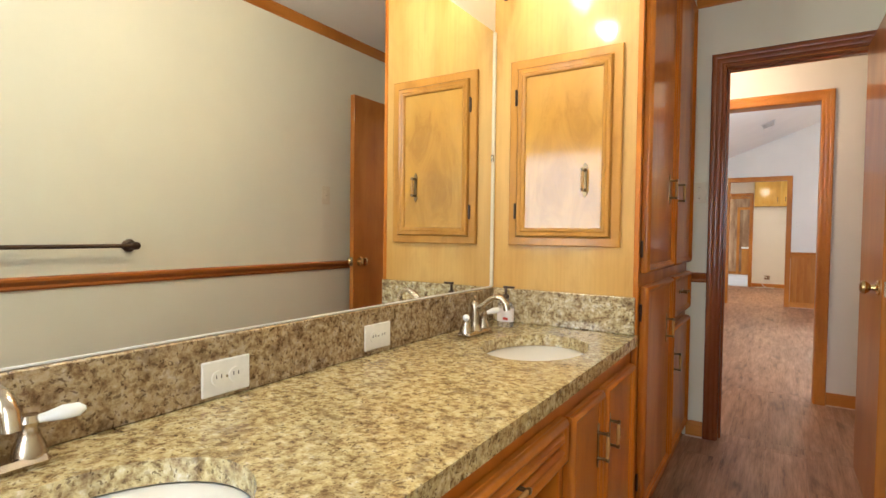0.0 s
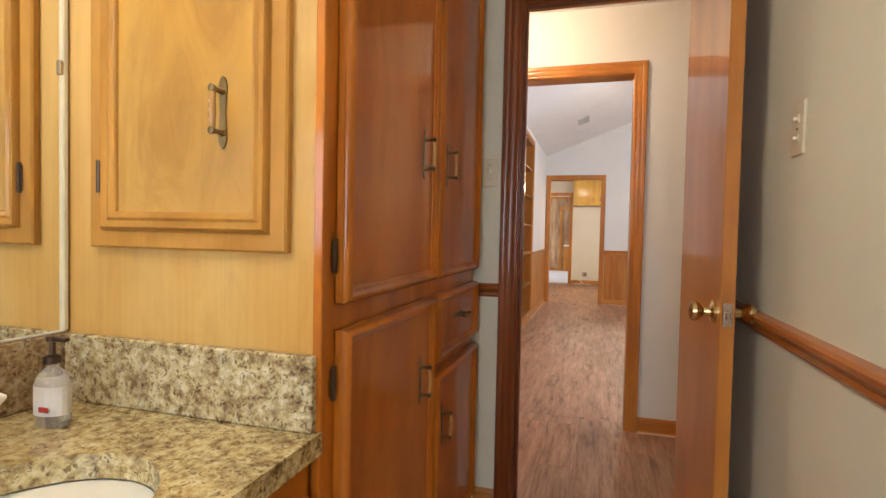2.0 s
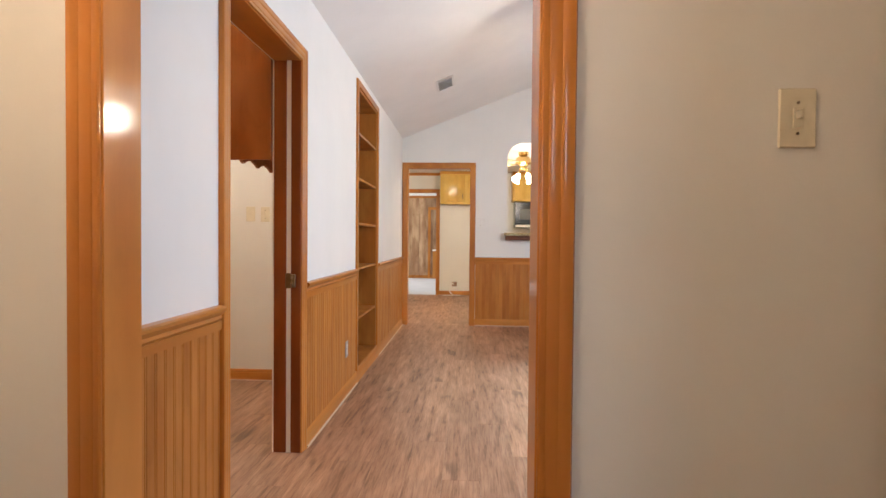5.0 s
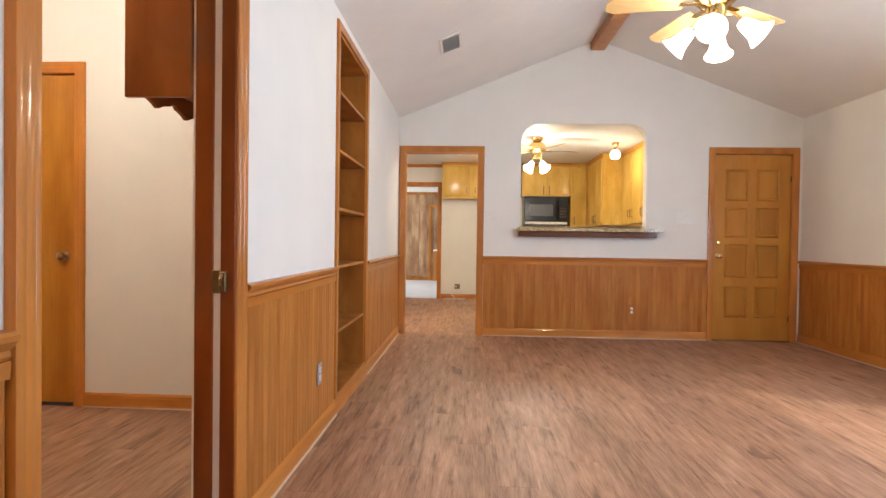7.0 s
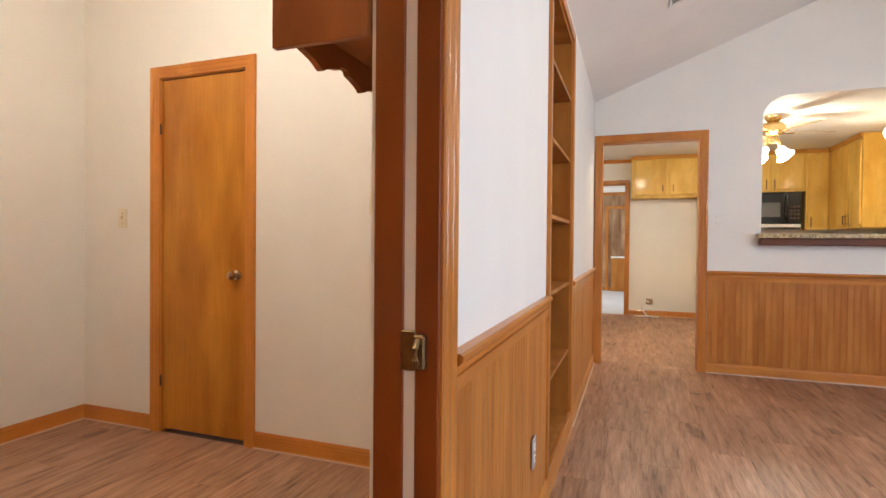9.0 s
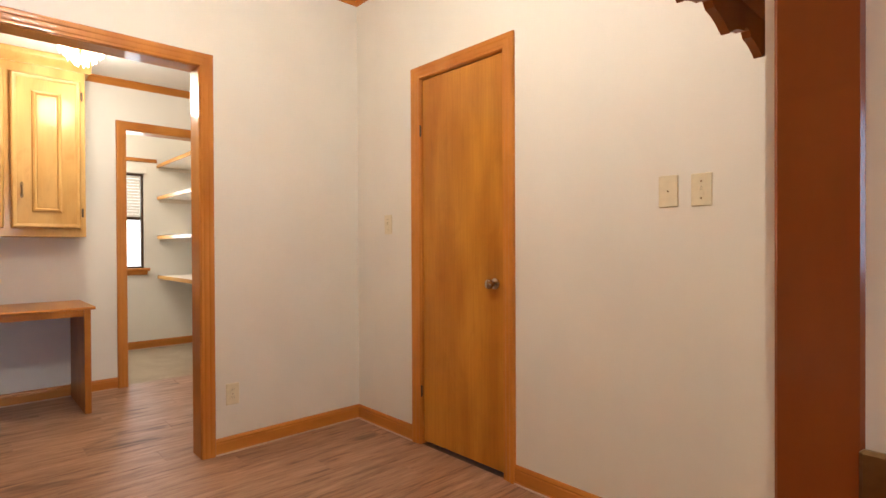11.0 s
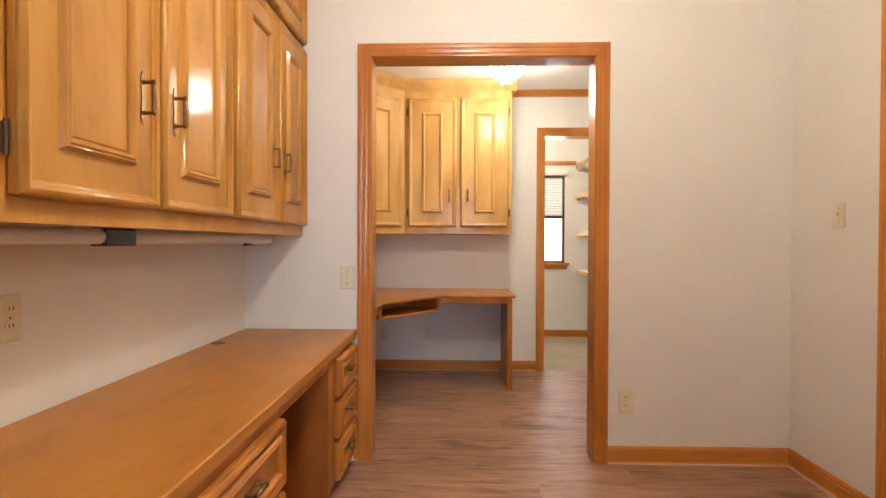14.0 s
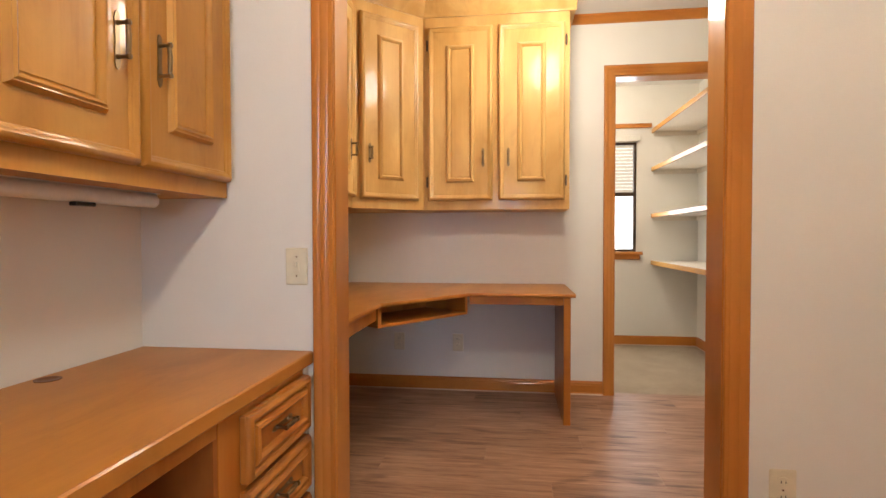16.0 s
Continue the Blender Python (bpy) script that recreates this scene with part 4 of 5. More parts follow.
switch_plate(pose(0.49, 2.855, 1.366, 0, 0, -90), "ivory plate with two stacked switches on the papered wall", "stacked")
switch_plate(pose(-0.345, 3.62, 1.37), "ivory switch plate beside the linen cabinet")
switch_plate(pose(-0.974, 1.083, 0.812, 0, 0, 90), "white outlet cover on the granite backsplash", "outlet", 0.118, 0.076, "wall_outlet", M_WHITE, 1, True)
switch_plate(pose(-0.974, 1.595, 0.818, 0, 0, 90), "white outlet cover on the granite backsplash", "outlet", 0.118, 0.076, "wall_outlet", M_WHITE, 1, True)
switch_plate(pose(0.755, 4.73, 1.374), "ivory single switch plate on the entry wall")

# ---- living room ----
bk = thing("bookcase", pose(LX0, 7.742, 0, 0, 0, 90), "built-in empty wooden bookcase recessed in the wall", "bookcase")
BW, BD = 0.855, 0.30
part("side", Mesh().box(0.0, 0.018, 0.0, BD, 0.09, 2.32), M_SHELF, bk)
part("side", Mesh().box(BW - 0.018, BW, 0.0, BD, 0.09, 2.32), M_SHELF, bk)
part("back", Mesh().box(0.018, BW - 0.018, BD - 0.01, BD, 0.09, 2.32), M_SHELF, bk)
part("top", Mesh().box(0.018, BW - 0.018, 0, BD - 0.01, 2.30, 2.32), M_SHELF, bk)
part("face_trim", Mesh().surround(0.0, BW, 0.094, 2.32, [(0, 0), (0, 0.012), (0.006, 0.016), (0.044, 0.016), (0.048, 0.010), (0.048, 0)]), M_TRIM, bk, smooth=True)
for z in (0.095, 0.475, 0.875, 1.235, 1.595, 1.955):
    part("shelf", Mesh().box(0.019, BW - 0.019, 0.002, BD - 0.011, z, z + 0.020, 0.002), M_SHELF, bk)

fd = thing("front_door", pose(2.722, FARY + 0.014, 0), "golden brown six-panel entry door, closed", "door")
part("leaf", Mesh().box(0.006, 0.817, 0.0, 0.044, 0.012, DH - 0.006, 0.002), M_FRONT, fd)
for x0, x1 in ((0.125, 0.365), (0.455, 0.695)):
    for z0, z1 in ((0.26, 0.60), (0.70, 1.06), (1.14, 1.46), (1.54, 1.88)):
        part("panel", shift(Mesh().surround(x0 + 0.02, x1 - 0.02, z0 + 0.02, z1 - 0.02, [(0, 0), (0, 0.010), (0.010, 0.016), (0.018, 0.006), (0.026, 0.0)], True).box(x0 + 0.03, x1 - 0.03, -0.005, 0.001, z0 + 0.03, z1 - 0.03, 0.004), dy=0.0005), M_FRONT, fd, smooth=True)
part("knob", knob_mesh(Mesh(), 0.052, 0.0, 0.93), M_BRIGHT, fd, "brass door knob", True)
part("deadbolt", Mesh().lathe([(0.0, -0.018), (0.018, -0.016), (0.024, 0.0)], (0.052, 0.0, 1.08), 16, "y"), M_BRIGHT, fd, "brass deadbolt", True)
part("threshold", Mesh().box(0.0, 0.823, -0.045, 0.07, 0.001, 0.010, 0.003), M_NICKEL, fd)
for z in (0.25, 1.78):
    hinge(fd, 0.815, 0.0, z)
part("peephole", Mesh().lathe([(0.0, -0.004), (0.008, -0.003), (0.009, 0.0)], (0.38, 0, 1.50), 12, "y"), M_BRASS, fd)

switch_plate(pose(0.262, FARY, 1.335), "pale switch plate on the gable wall", w=0.115, gangs=2, material=M_WHITE)
switch_plate(pose(2.42, FARY, 1.335), "wide white four-switch plate beside the entry door", w=0.21, gangs=4, material=M_WHITE)
switch_plate(pose(1.845, FARY - 0.010, 0.315), "white sockets in a brown wooden plate on the wainscot", "outlet", 0.07, 0.112, "wall_outlet", M_BEAD, face=M_WHITE)
switch_plate(pose(LX0 + 0.010, 7.36, 0.335, 0, 0, 90), "bare white outlet in a grey metal box, cover missing", "outlet", 0.066, 0.116, "wall_outlet", plain("galvanised_box", (0.42, 0.37, 0.36), 0.5, 0.3), face=M_WHITE)


def vent(name, x, y):
    sl = math.degrees(math.atan((RIDGE - EAVE) / (RX - LX0)))
    z = EAVE + (RIDGE - EAVE) / (RX - LX0) * (x - LX0)
    ob = thing(name, pose(x, y, z - 0.002, 0, -sl, 0), "white slatted ceiling air vent", "vent")
    part("frame", Mesh().box(-0.09, 0.09, -0.17, -0.145, -0.012, 0, 0.003).box(-0.09, 0.09, 0.145, 0.17, -0.012, 0, 0.003).box(-0.09, -0.07, -0.145, 0.145, -0.012, 0, 0.003).box(0.07, 0.09, -0.145, 0.145, -0.012, 0, 0.003), M_WHITE, ob)
    part("backing", Mesh().box(-0.07, 0.07, -0.145, 0.145, -0.002, 0), M_GAP_SHADE, ob)
    for i in range(9):
        yy = -0.128 + i * 0.032
        s = Mesh().box(-0.07, 0.07, -0.009, 0.009, -0.0015, 0.0015)
        o = part("slat", s, M_WHITE, ob)
        o.matrix_local = pose(0, yy, -0.008, 35, 0, 0)
    return ob


vent("ceiling_vent", -0.137, 8.92)
vent("ceiling_vent", -0.137, 6.42)


def ceiling_fan(m, drop, label, lamps=4, blade=0.52, tilt=50, start=20, shade_mat=None, body=None, reach=0.085, low=0.185, size=1.0):
    """A fan hung drop below its mount, with a cluster of bell shades."""
    body = body or M_BRIGHT
    ob = thing("ceiling_fan", m, label, "ceiling fan")
    part("canopy", Mesh().lathe([(0.075, 0.0), (0.072, -0.03), (0.045, -0.06), (0.014, -0.07), (0.0, -0.07)], seg=24), body, ob, smooth=True)
    part("rod", Mesh().tube([(0, 0, -0.05), (0, 0, -drop)], 0.012, 12), body, ob, smooth=True)
    part("motor", Mesh().lathe([(0.03, 0.02), (0.09, 0.0), (0.115, -0.03), (0.115, -0.085), (0.09, -0.11), (0.05, -0.13), (0.055, -0.17), (0.05, -0.20), (0.0, -0.21)], (0, 0, -drop), 28), body, ob, smooth=True)
    for i in range(5):
        a = radians(start + 72 * i)
        iron = part("blade_iron", Mesh().box(0.08, 0.20, -0.02, 0.02, -0.006, 0.0, 0.002), body, ob)
        iron.matrix_local = pose(0, 0, -drop - 0.10, 0, 0, start + 72 * i)
        outl = [(0.17, -0.05), (0.20, -0.058), (blade - 0.04, -0.068), (blade, -0.045), (blade + 0.01, 0), (blade, 0.045), (blade - 0.04, 0.068), (0.20, 0.058), (0.17, 0.05)]
        bl = part("blade", Mesh().slab(outl, -0.003, 0.003), M_FANBLADE, ob, "pale wooden fan blade")
        bl.matrix_local = pose(0, 0, -drop - 0.095, 12, 0, start + 72 * i)
    for i in range(lamps):
        a = start + 30 + 360 / lamps * i
        arm = part("lamp_arm", Mesh().tube([(0.03, 0, -0.17), (0.03 + reach * 0.5, 0, -0.18), (reach + 0.02, 0, -low - 0.005)], 0.009, 8), body, ob, smooth=True)
        arm.matrix_local = pose(0, 0, -drop, 0, 0, a)
        sh = part("shade", Mesh().lathe([(0.022, 0.0), (0.032, -0.02), (0.036, -0.05), (0.044, -0.085), (0.064, -0.115), (0.068, -0.118), (0.060, -0.114), (0.040, -0.08), (0.030, -0.04), (0.018, -0.004)], seg=20), shade_mat or M_GLOW, ob, "lit frosted glass bell shade", True)
        sh.matrix_local = pose(0, 0, -drop, 0, 0, a) @ pose(reach, 0, -low, 0, -tilt, 0) @ Matrix.Scale(size, 4)
    return ob


ceiling_fan(pose(RX, 7.68, RIDGE - 0.11), 0.655, "brass ceiling fan with four lit bell shades under the ridge beam", 4, 0.60, 48, 31, reach=0.125, low=0.235, size=1.18)

# ---- office ----
cd = thing("closet_door", pose(-2.998, 7.715 + 0.010, 0), "closed flush honey-brown veneer closet door", "door")
part("leaf", Mesh().box(0.006, 0.602, 0.0, 0.035, 0.018, DH - 0.006, 0.002), M_DOOR, cd)
part("knob", knob_mesh(Mesh(), 0.545, 0.0, 0.930, 0.9), M_NICKEL, cd, "polished metal door knob", True)
for z in (0.30, 1.76):
    hinge(cd, 0.004, -0.012, z)

# wall cabinet with a scalloped valance, beside the pocket door
vc = thing("hanging_wall_cabinet", pose(-0.915, 7.32, 0, 0, 0, -90), "reddish-brown wall cabinet with a scalloped bottom valance", "cabinet")
CL, CDp = 0.975, 0.232
part("side", Mesh().box(CL - 0.018, CL, -CDp, 0.0, 1.535, 2.50, 0.002), M_VALANCE, vc)
part("side", Mesh().box(0, 0.018, -CDp, 0.0, 1.535, 2.50, 0.002), M_VALANCE, vc)
part("back", Mesh().box(0.018, CL - 0.018, -0.008, 0, 1.62, 2.50), M_VALANCE, vc)
part("bottom_shelf", Mesh().box(0.018, CL - 0.018, -CDp + 0.02, -0.008, 1.62, 1.638), M_VALANCE, vc)
part("top", Mesh().box(0.0, CL, -CDp, 0, 2.50, 2.52, 0.002), M_VALANCE, vc)
VX0, VX1 = 0.0185, CL - 0.0185
poly = [(VX1, 1.66), (VX0, 1.66)]
for i in range(0, 91):
    u = i / 90
    k = (u * 4.6 + 0.15) % 1.0
    z = 1.535 + 0.030 * math.sin(math.pi * k) ** 0.7 + (0.010 if 0.42 < k < 0.58 else 0)
    poly.append((VX0 + (VX1 - VX0) * u, z))
part("front_panel", Mesh().box(VX0, VX1, -CDp + 0.002, -CDp + 0.018, 1.6605, 2.499), M_VALANCE, vc)
part("valance", Mesh().prism(poly, -CDp + 0.001, -CDp + 0.018), M_VALANCE, vc, "scalloped wooden valance")

# built-in desk; local x runs towards world -x (facing +y)
DX0, DX1 = -3.628, -0.99
DF = 5.522
desk = thing("built_in_desk", pose(DX1, DF - 0.02, 0, 0, 0, 180), "long built-in wooden desk with drawers and a knee space", "desk")
DLn = DX1 - DX0
DB = 0.562
part("desktop", Mesh().box(0.0, DLn, -0.02, DB, 0.632, 0.672, 0.004), M_DESK, desk, "wide brown wooden desktop")
kx0, kx1 = DX1 + 3.115, DX1 + 2.505
part("filler_strip", Mesh().box(DLn - 0.034, DLn - 0.003, -0.004, 0.020, 0.0, 0.630, 0.002), M_WHITE, desk, "white filler strip against the wall")
part("drawer_pedestal", Mesh().box(kx0 + 0.004, DLn - 0.036, 0.0, DB - 0.002, 0.06, 0.630), M_DESKWOOD, desk)
# darker red wood here carries the shade inside the knee space
part("side_panel", Mesh().box(kx0 - 0.014, kx0 + 0.003, 0.001, DB - 0.002, 0.0, 0.630), M_VALANCE, desk, "reddish brown knee-space side, darkened for shade")
part("drawer_pedestal", Mesh().box(0.9, kx1, 0.0, DB - 0.002, 0.06, 0.630), M_DESKWOOD, desk)
part("drawer_pedestal", Mesh().box(0.0, 0.45, 0.0, DB - 0.002, 0.06, 0.630), M_DESKWOOD, desk)
part("knee_rail", Mesh().box(kx1, kx0, 0.0, 0.02, 0.590, 0.630, 0.002), M_DESKWOOD, desk)
# near-black boards paint the shade of the desk's toe recess
part("toe_board", Mesh().box(kx0, DLn - 0.004, 0.05, 0.07, 0.0, 0.059), M_GAP_SHADE, desk)
part("toe_board", Mesh().box(0.9, kx1, 0.05, 0.07, 0.0, 0.059), M_GAP_SHADE, desk)
for z0, z1 in ((0.442, 0.610), (0.262, 0.428), (0.075, 0.248)):
    cabinet_door(desk, DX1 + 3.205, DX1 + 3.590, z0, z1, (DX1 + 3.40, (z0 + z1) / 2), None, M_DESKWOOD, 0.030, "drawer", vertical=False, pull_len=0.10)
for z0, z1 in ((0.40, 0.600), (0.075, 0.385)):
    cabinet_door(desk, 0.97, kx1 - 0.02, z0, z1, ((0.97 + kx1) / 2, (z0 + z1) / 2), None, M_DESKWOOD, 0.035, "drawer", vertical=False, pull_len=0.10)
part("grommet", Mesh().lathe([(0.030, 0.672), (0.030, 0.674), (0.022, 0.674), (0.020, 0.6725), (0.0, 0.6725)], (DX1 + 3.225, DB - 0.045, 0), 20), M_APRON, desk, "brown cable grommet", True)

# upper cabinets above the desk
up = thing("office_wall_cabinet", pose(DX1, 5.240, 0, 0, 0, 180), "run of glossy honey maple wall cabinets with panelled doors", "cabinet")
part("body", Mesh().box(0.0, DLn - 0.003, 0.0, 0.302, 1.152, 2.70), M_MAPLE, up)
cab_doors = [(0.03, 0.415, 1), (0.42, 0.80, 0), (DX1 + 1.850, DX1 + 2.290, 1), (DX1 + 2.300, DX1 + 2.732, 0), (DX1 + 2.768, DX1 + 3.206, 1), (DX1 + 3.214, DX1 + 3.612, 0)]
for a, b2, rt in cab_doors:
    px = b2 - 0.066 if rt else a + 0.070
    hx = a - 0.005 if rt else b2 + 0.005
    cabinet_door(up, a, b2, 1.198, 2.085, (px, 1.472), [(hx, 1.30), (hx, 1.98)], M_MAPLE, 0.100)
    cabinet_door(up, a, b2, 2.115, 2.66, None, None, M_MAPLE, 0.085)

ul = thing("under_cabinet_light", pose(0, 0, 0), "long white fluorescent tube light under the wall cabinets", "lamp")
part("tube", Mesh().tube([(-3.42, 5.135, 1.131), (-2.36, 5.135, 1.131)], 0.020, 12), M_DIFF, ul, smooth=True)
part("tube", Mesh().tube([(-2.24, 5.135, 1.131), (-1.2, 5.135, 1.131)], 0.020, 12), M_DIFF, ul, smooth=True)
part("end_cap", Mesh().box(-2.36, -2.24, 5.11, 5.16, 1.106, 1.151, 0.004), M_BLACK, ul, "black end caps")
part("mounting_strip", Mesh().box(-3.43, -1.19, 5.120, 5.150, 1.1500, 1.1515), M_WHITE, ul)
part("switch_knob", Mesh().box(-3.20, -3.14, 5.13, 5.15, 1.102, 1.112, 0.002), M_BLACK, ul)

switch_plate(pose(-3.63, 5.470, 0.937, 0, 0, 90), "ivory switch plate between desk and door casing")
switch_plate(pose(-3.63, 6.895, 0.315, 0, 0, 90), "ivory outlet low on the office wall", "outlet", 0.072, 0.116, "wall_outlet")
switch_plate(pose(-3.30, 7.715, 1.245), "ivory switch plate beside the closet door")
switch_plate(pose(-1.60, 7.715, 1.312), "ivory plate with a jack on the office wall", "outlet1", 0.072, 0.116, "phone_jack_plate")
switch_plate(pose(-1.483, 7.715, 1.31), "ivory switch plate on the office wall")
switch_plate(pose(-2.20, 4.937, 0.93, 0, 0, 180), "almond outlet above the desk", "outlet", 0.072, 0.116, "wall_outlet")

# assumed fixtures; those in entry and kitchen are added to carry fill lights
for x, y, z in ((-2.1, 6.35, 2.72), (-6.45, 6.75, CEIL), (-0.42, 4.14, CEIL), (-0.3, 11.15, CEIL)):
    fl = thing("flush_ceiling_lamp", pose(x, y, z), "assumed flush ceiling lamp with a lit frosted glass bowl", "ceiling lamp", "flush ceiling lamps")
    part("pan", Mesh().lathe([(0.13, 0.0), (0.13, -0.02), (0.11, -0.026), (0.0, -0.028)], seg=28), M_BRIGHT, fl, smooth=True)
    part("bowl", Mesh().lathe([(0.118, -0.028), (0.112, -0.055), (0.08, -0.080), (0.04, -0.094), (0.0, -0.098)], seg=28), M_GLOW2, fl, smooth=True)

# ---- study beyond the wide opening ----
ST = -5.545
# diagonal corner upper and two-door upper on the west wall
u3 = thing("study_wall_cabinet", pose(ST, 5.615, 0, 0, 0, 90), "two-door honey maple wall cabinet with crown", "cabinet")
part("body", Mesh().box(0.0, 0.862, -0.325, -0.002, 1.190, 2.35, 0.002), M_STUDY, u3)
for a, b2, px, hx in ((0.022, 0.415, 0.355, 0.016), (0.445, 0.835, 0.505, 0.842)):
    d = cabinet_door(u3, a, b2, 1.245, 2.285, (px, 1.50), [(hx, 1.36), (hx, 2.18)], M_STUDY, 0.112, pull_len=0.085)
    d.location = (0, -0.325, 0)
part("crown", shift(Mesh().run(-0.012, 0.900, [(0, 0), (0.004, 0.0), (0.008, 0.012), (0.024, 0.026), (0.040, 0.052), (0.046, 0.062), (0.046, 0.088), (0, 0.088)]), dy=-0.325, dz=2.350), M_STUDY, u3, smooth=True)
part("crown_return", Mesh().box(0.862, 0.900, -0.325, -0.002, 2.36, 2.437, 0.006), M_STUDY, u3)

C0, C1 = Vector((-5.22, 5.607)), Vector((-4.875, 5.262))
cu = thing("corner_wall_cabinet", pose(0, 0, 0), "diagonal honey maple corner wall cabinet", "cabinet")
part("body", Mesh().slab([(-5.543, 4.939), (-4.875, 4.939), (-4.875, 5.260), (-5.22, 5.606), (-5.22, 5.6145), (-5.543, 5.6145)], 1.190, 2.35), M_STUDY, cu)
DLen = (C0 - C1).length
# local x must run left to right as seen from the room
hm = pose(C1.x, C1.y, 0, 0, 0, math.degrees(math.atan2(C0.y - C1.y, C0.x - C1.x)))
d = cabinet_door(cu, 0.045, DLen - 0.045, 1.245, 2.285, (0.105, 1.50), None, M_STUDY, 0.112, pull_len=0.085)
d.matrix_local = hm
cr = part("crown", Mesh().run(-0.01, DLen + 0.01, [(0, 0), (0.004, 0.0), (0.008, 0.012), (0.024, 0.026), (0.040, 0.052), (0.046, 0.062), (0.046, 0.088), (0, 0.088)]), M_STUDY, cu, smooth=True)
cr.matrix_local = hm @ pose(0, 0, 2.350)
u4 = thing("study_side_cabinet", pose(-3.775, 5.268, 0, 0, 0, 180), "honey maple wall cabinet along the side wall", "cabinet")
part("body", Mesh().box(0.0, 1.095, 0.0, 0.328, 1.190, 2.35, 0.002), M_STUDY, u4)
for k in range(3):
    cabinet_door(u4, 0.02 + 0.36 * k, 0.36 + 0.36 * k, 1.245, 2.285, (0.30 + 0.36 * k, 1.50), None, M_STUDY, 0.112, pull_len=0.085)

dk = thing("corner_desk", pose(0, 0, 0), "built-in maple corner desk with an open keyboard shelf", "desk")
K1, K2 = (-4.43, 5.53), (-4.935, 5.909)
topp = [(-5.543, 4.940), (-3.765, 4.940), (-3.765, 5.53), K1, K2, (-4.935, 6.482), (-5.543, 6.482)]
part("desktop", Mesh().slab(topp, 0.698, 0.718), M_DESK, dk, "maple desktop with an angled front")
nosing = Mesh()
for p, q in (((-3.765, 5.53), K1), (K1, K2), (K2, (-4.935, 6.482))):
    nosing.tube([(*p, 0.708), (*q, 0.708)], 0.010, 8)
part("nosing", nosing, M_DESKWOOD, dk)


def board(me, p, q, z0, z1, back, th=0.018):
    p, q = Vector(p), Vector(q)
    dv = (q - p).normalized()
    nv = Vector((-dv.y, dv.x))
    a, b2 = p + nv * back, q + nv * back
    me.slab([tuple(a), tuple(b2), tuple(b2 + nv * th), tuple(a + nv * th)], z0, z1)
    return me


# front apron boards, set back under the top (left normal points into the desk)
part("apron", board(Mesh(), (-3.765, 5.53), K1, 0.640, 0.6975, 0.015), M_DESKWOOD, dk)
part("apron", board(Mesh(), K2, (-4.935, 6.418), 0.655, 0.6975, 0.012), M_DESKWOOD, dk)
part("end_panel", Mesh().box(-5.53, -4.945, 6.420, 6.458, 0.0, 0.6975, 0.003), M_DESKWOOD, dk)
kv, qv = Vector(K1), Vector(K2)
dirv = (qv - kv).normalized()
tm = pose(kv.x, kv.y, 0, 0, 0, math.degrees(math.atan2(dirv.y, dirv.x)))
tl = (qv - kv).length
tray = part("keyboard_shelf", Mesh().box(0.0, tl, 0.012, 0.34, 0.600, 0.614, 0.002).box(0, 0.020, 0.012, 0.34, 0.614, 0.697, 0.002).box(tl - 0.020, tl, 0.012, 0.34, 0.614, 0.697, 0.002).box(0.020, tl - 0.020, 0.325, 0.34, 0.614, 0.697), M_DESKWOOD, dk, "open keyboard shelf under the desktop")
tray.matrix_local = tm
for y, lab in ((5.385, "ivory outlet under the corner desk"), (5.785, "ivory outlet under the corner desk")):
    switch_plate(pose(ST, y, 0.32, 0, 0, 90), lab, "outlet", 0.072, 0.116, "wall_outlet")

sl = thing("study_ceiling_lamp", pose(-4.65, 6.375, CEIL), "lit brass ceiling lamp with tiers of glass crystals", "ceiling lamp")
part("pan", Mesh().lathe([(0.10, 0.0), (0.10, -0.012), (0.075, -0.03), (0.03, -0.04), (0.0, -0.042)], seg=28), M_BRIGHT, sl, smooth=True)
part("stem", Mesh().tube([(0, 0, -0.03), (0, 0, -0.15)], 0.012, 10), M_BRIGHT, sl, smooth=True)
for rad, zz, cnt, ln in ((0.115, -0.055, 16, 0.075), (0.075, -0.095, 12, 0.075), (0.035, -0.13, 7, 0.07)):
    part("ring", Mesh().lathe([(rad - 0.004, zz), (rad + 0.004, zz), (rad + 0.004, zz - 0.008), (rad - 0.004, zz - 0.008)], seg=24), M_BRIGHT, sl)
    for i in range(cnt):
        a = 2 * math.pi * i / cnt
        part("crystal", Mesh().lathe([(0.0, 0.0), (0.010, -0.012), (0.008, -ln + 0.016), (0.0, -ln)], (rad * math.cos(a), rad * math.sin(a), zz - 0.006), 6), M_GLOW, sl)

# ---- closet ----
for z in (0.775, 1.215, 1.650, 2.005):
    sh = thing("closet_shelf", pose(0, 0, z), "painted wooden closet shelf on cleats", "shelf", "closet shelves")
    part("board", Mesh().box(-7.198, -5.70, 7.455, 7.858, 0.0, 0.022, 0.002), M_WHITEPAINT, sh)
    part("front_edge", Mesh().box(-7.198, -5.70, 7.440, 7.4545, -0.012, 0.026, 0.003), M_MAPLE_X, sh)
    part("cleat", Mesh().box(-7.198, -5.70, 7.840, 7.858, -0.04, -0.001, 0.002), M_WHITEPAINT, sh)
    part("end_cleat", Mesh().box(-7.198, -7.180, 7.46, 7.839, -0.04, -0.001, 0.002), M_WHITEPAINT, sh)
structure("picture_rail", Mesh().box(-7.199, -7.180, 6.1, 7.44, 2.045, 2.085, 0.003), M_TRIM, "narrow wooden rail above the closet window", "trim")
wn = thing("window_2", pose(-7.20, 6.72, 0.885, 0, 0, 90), "aluminium sash closet window with a raised blind", "window", kind="structure")
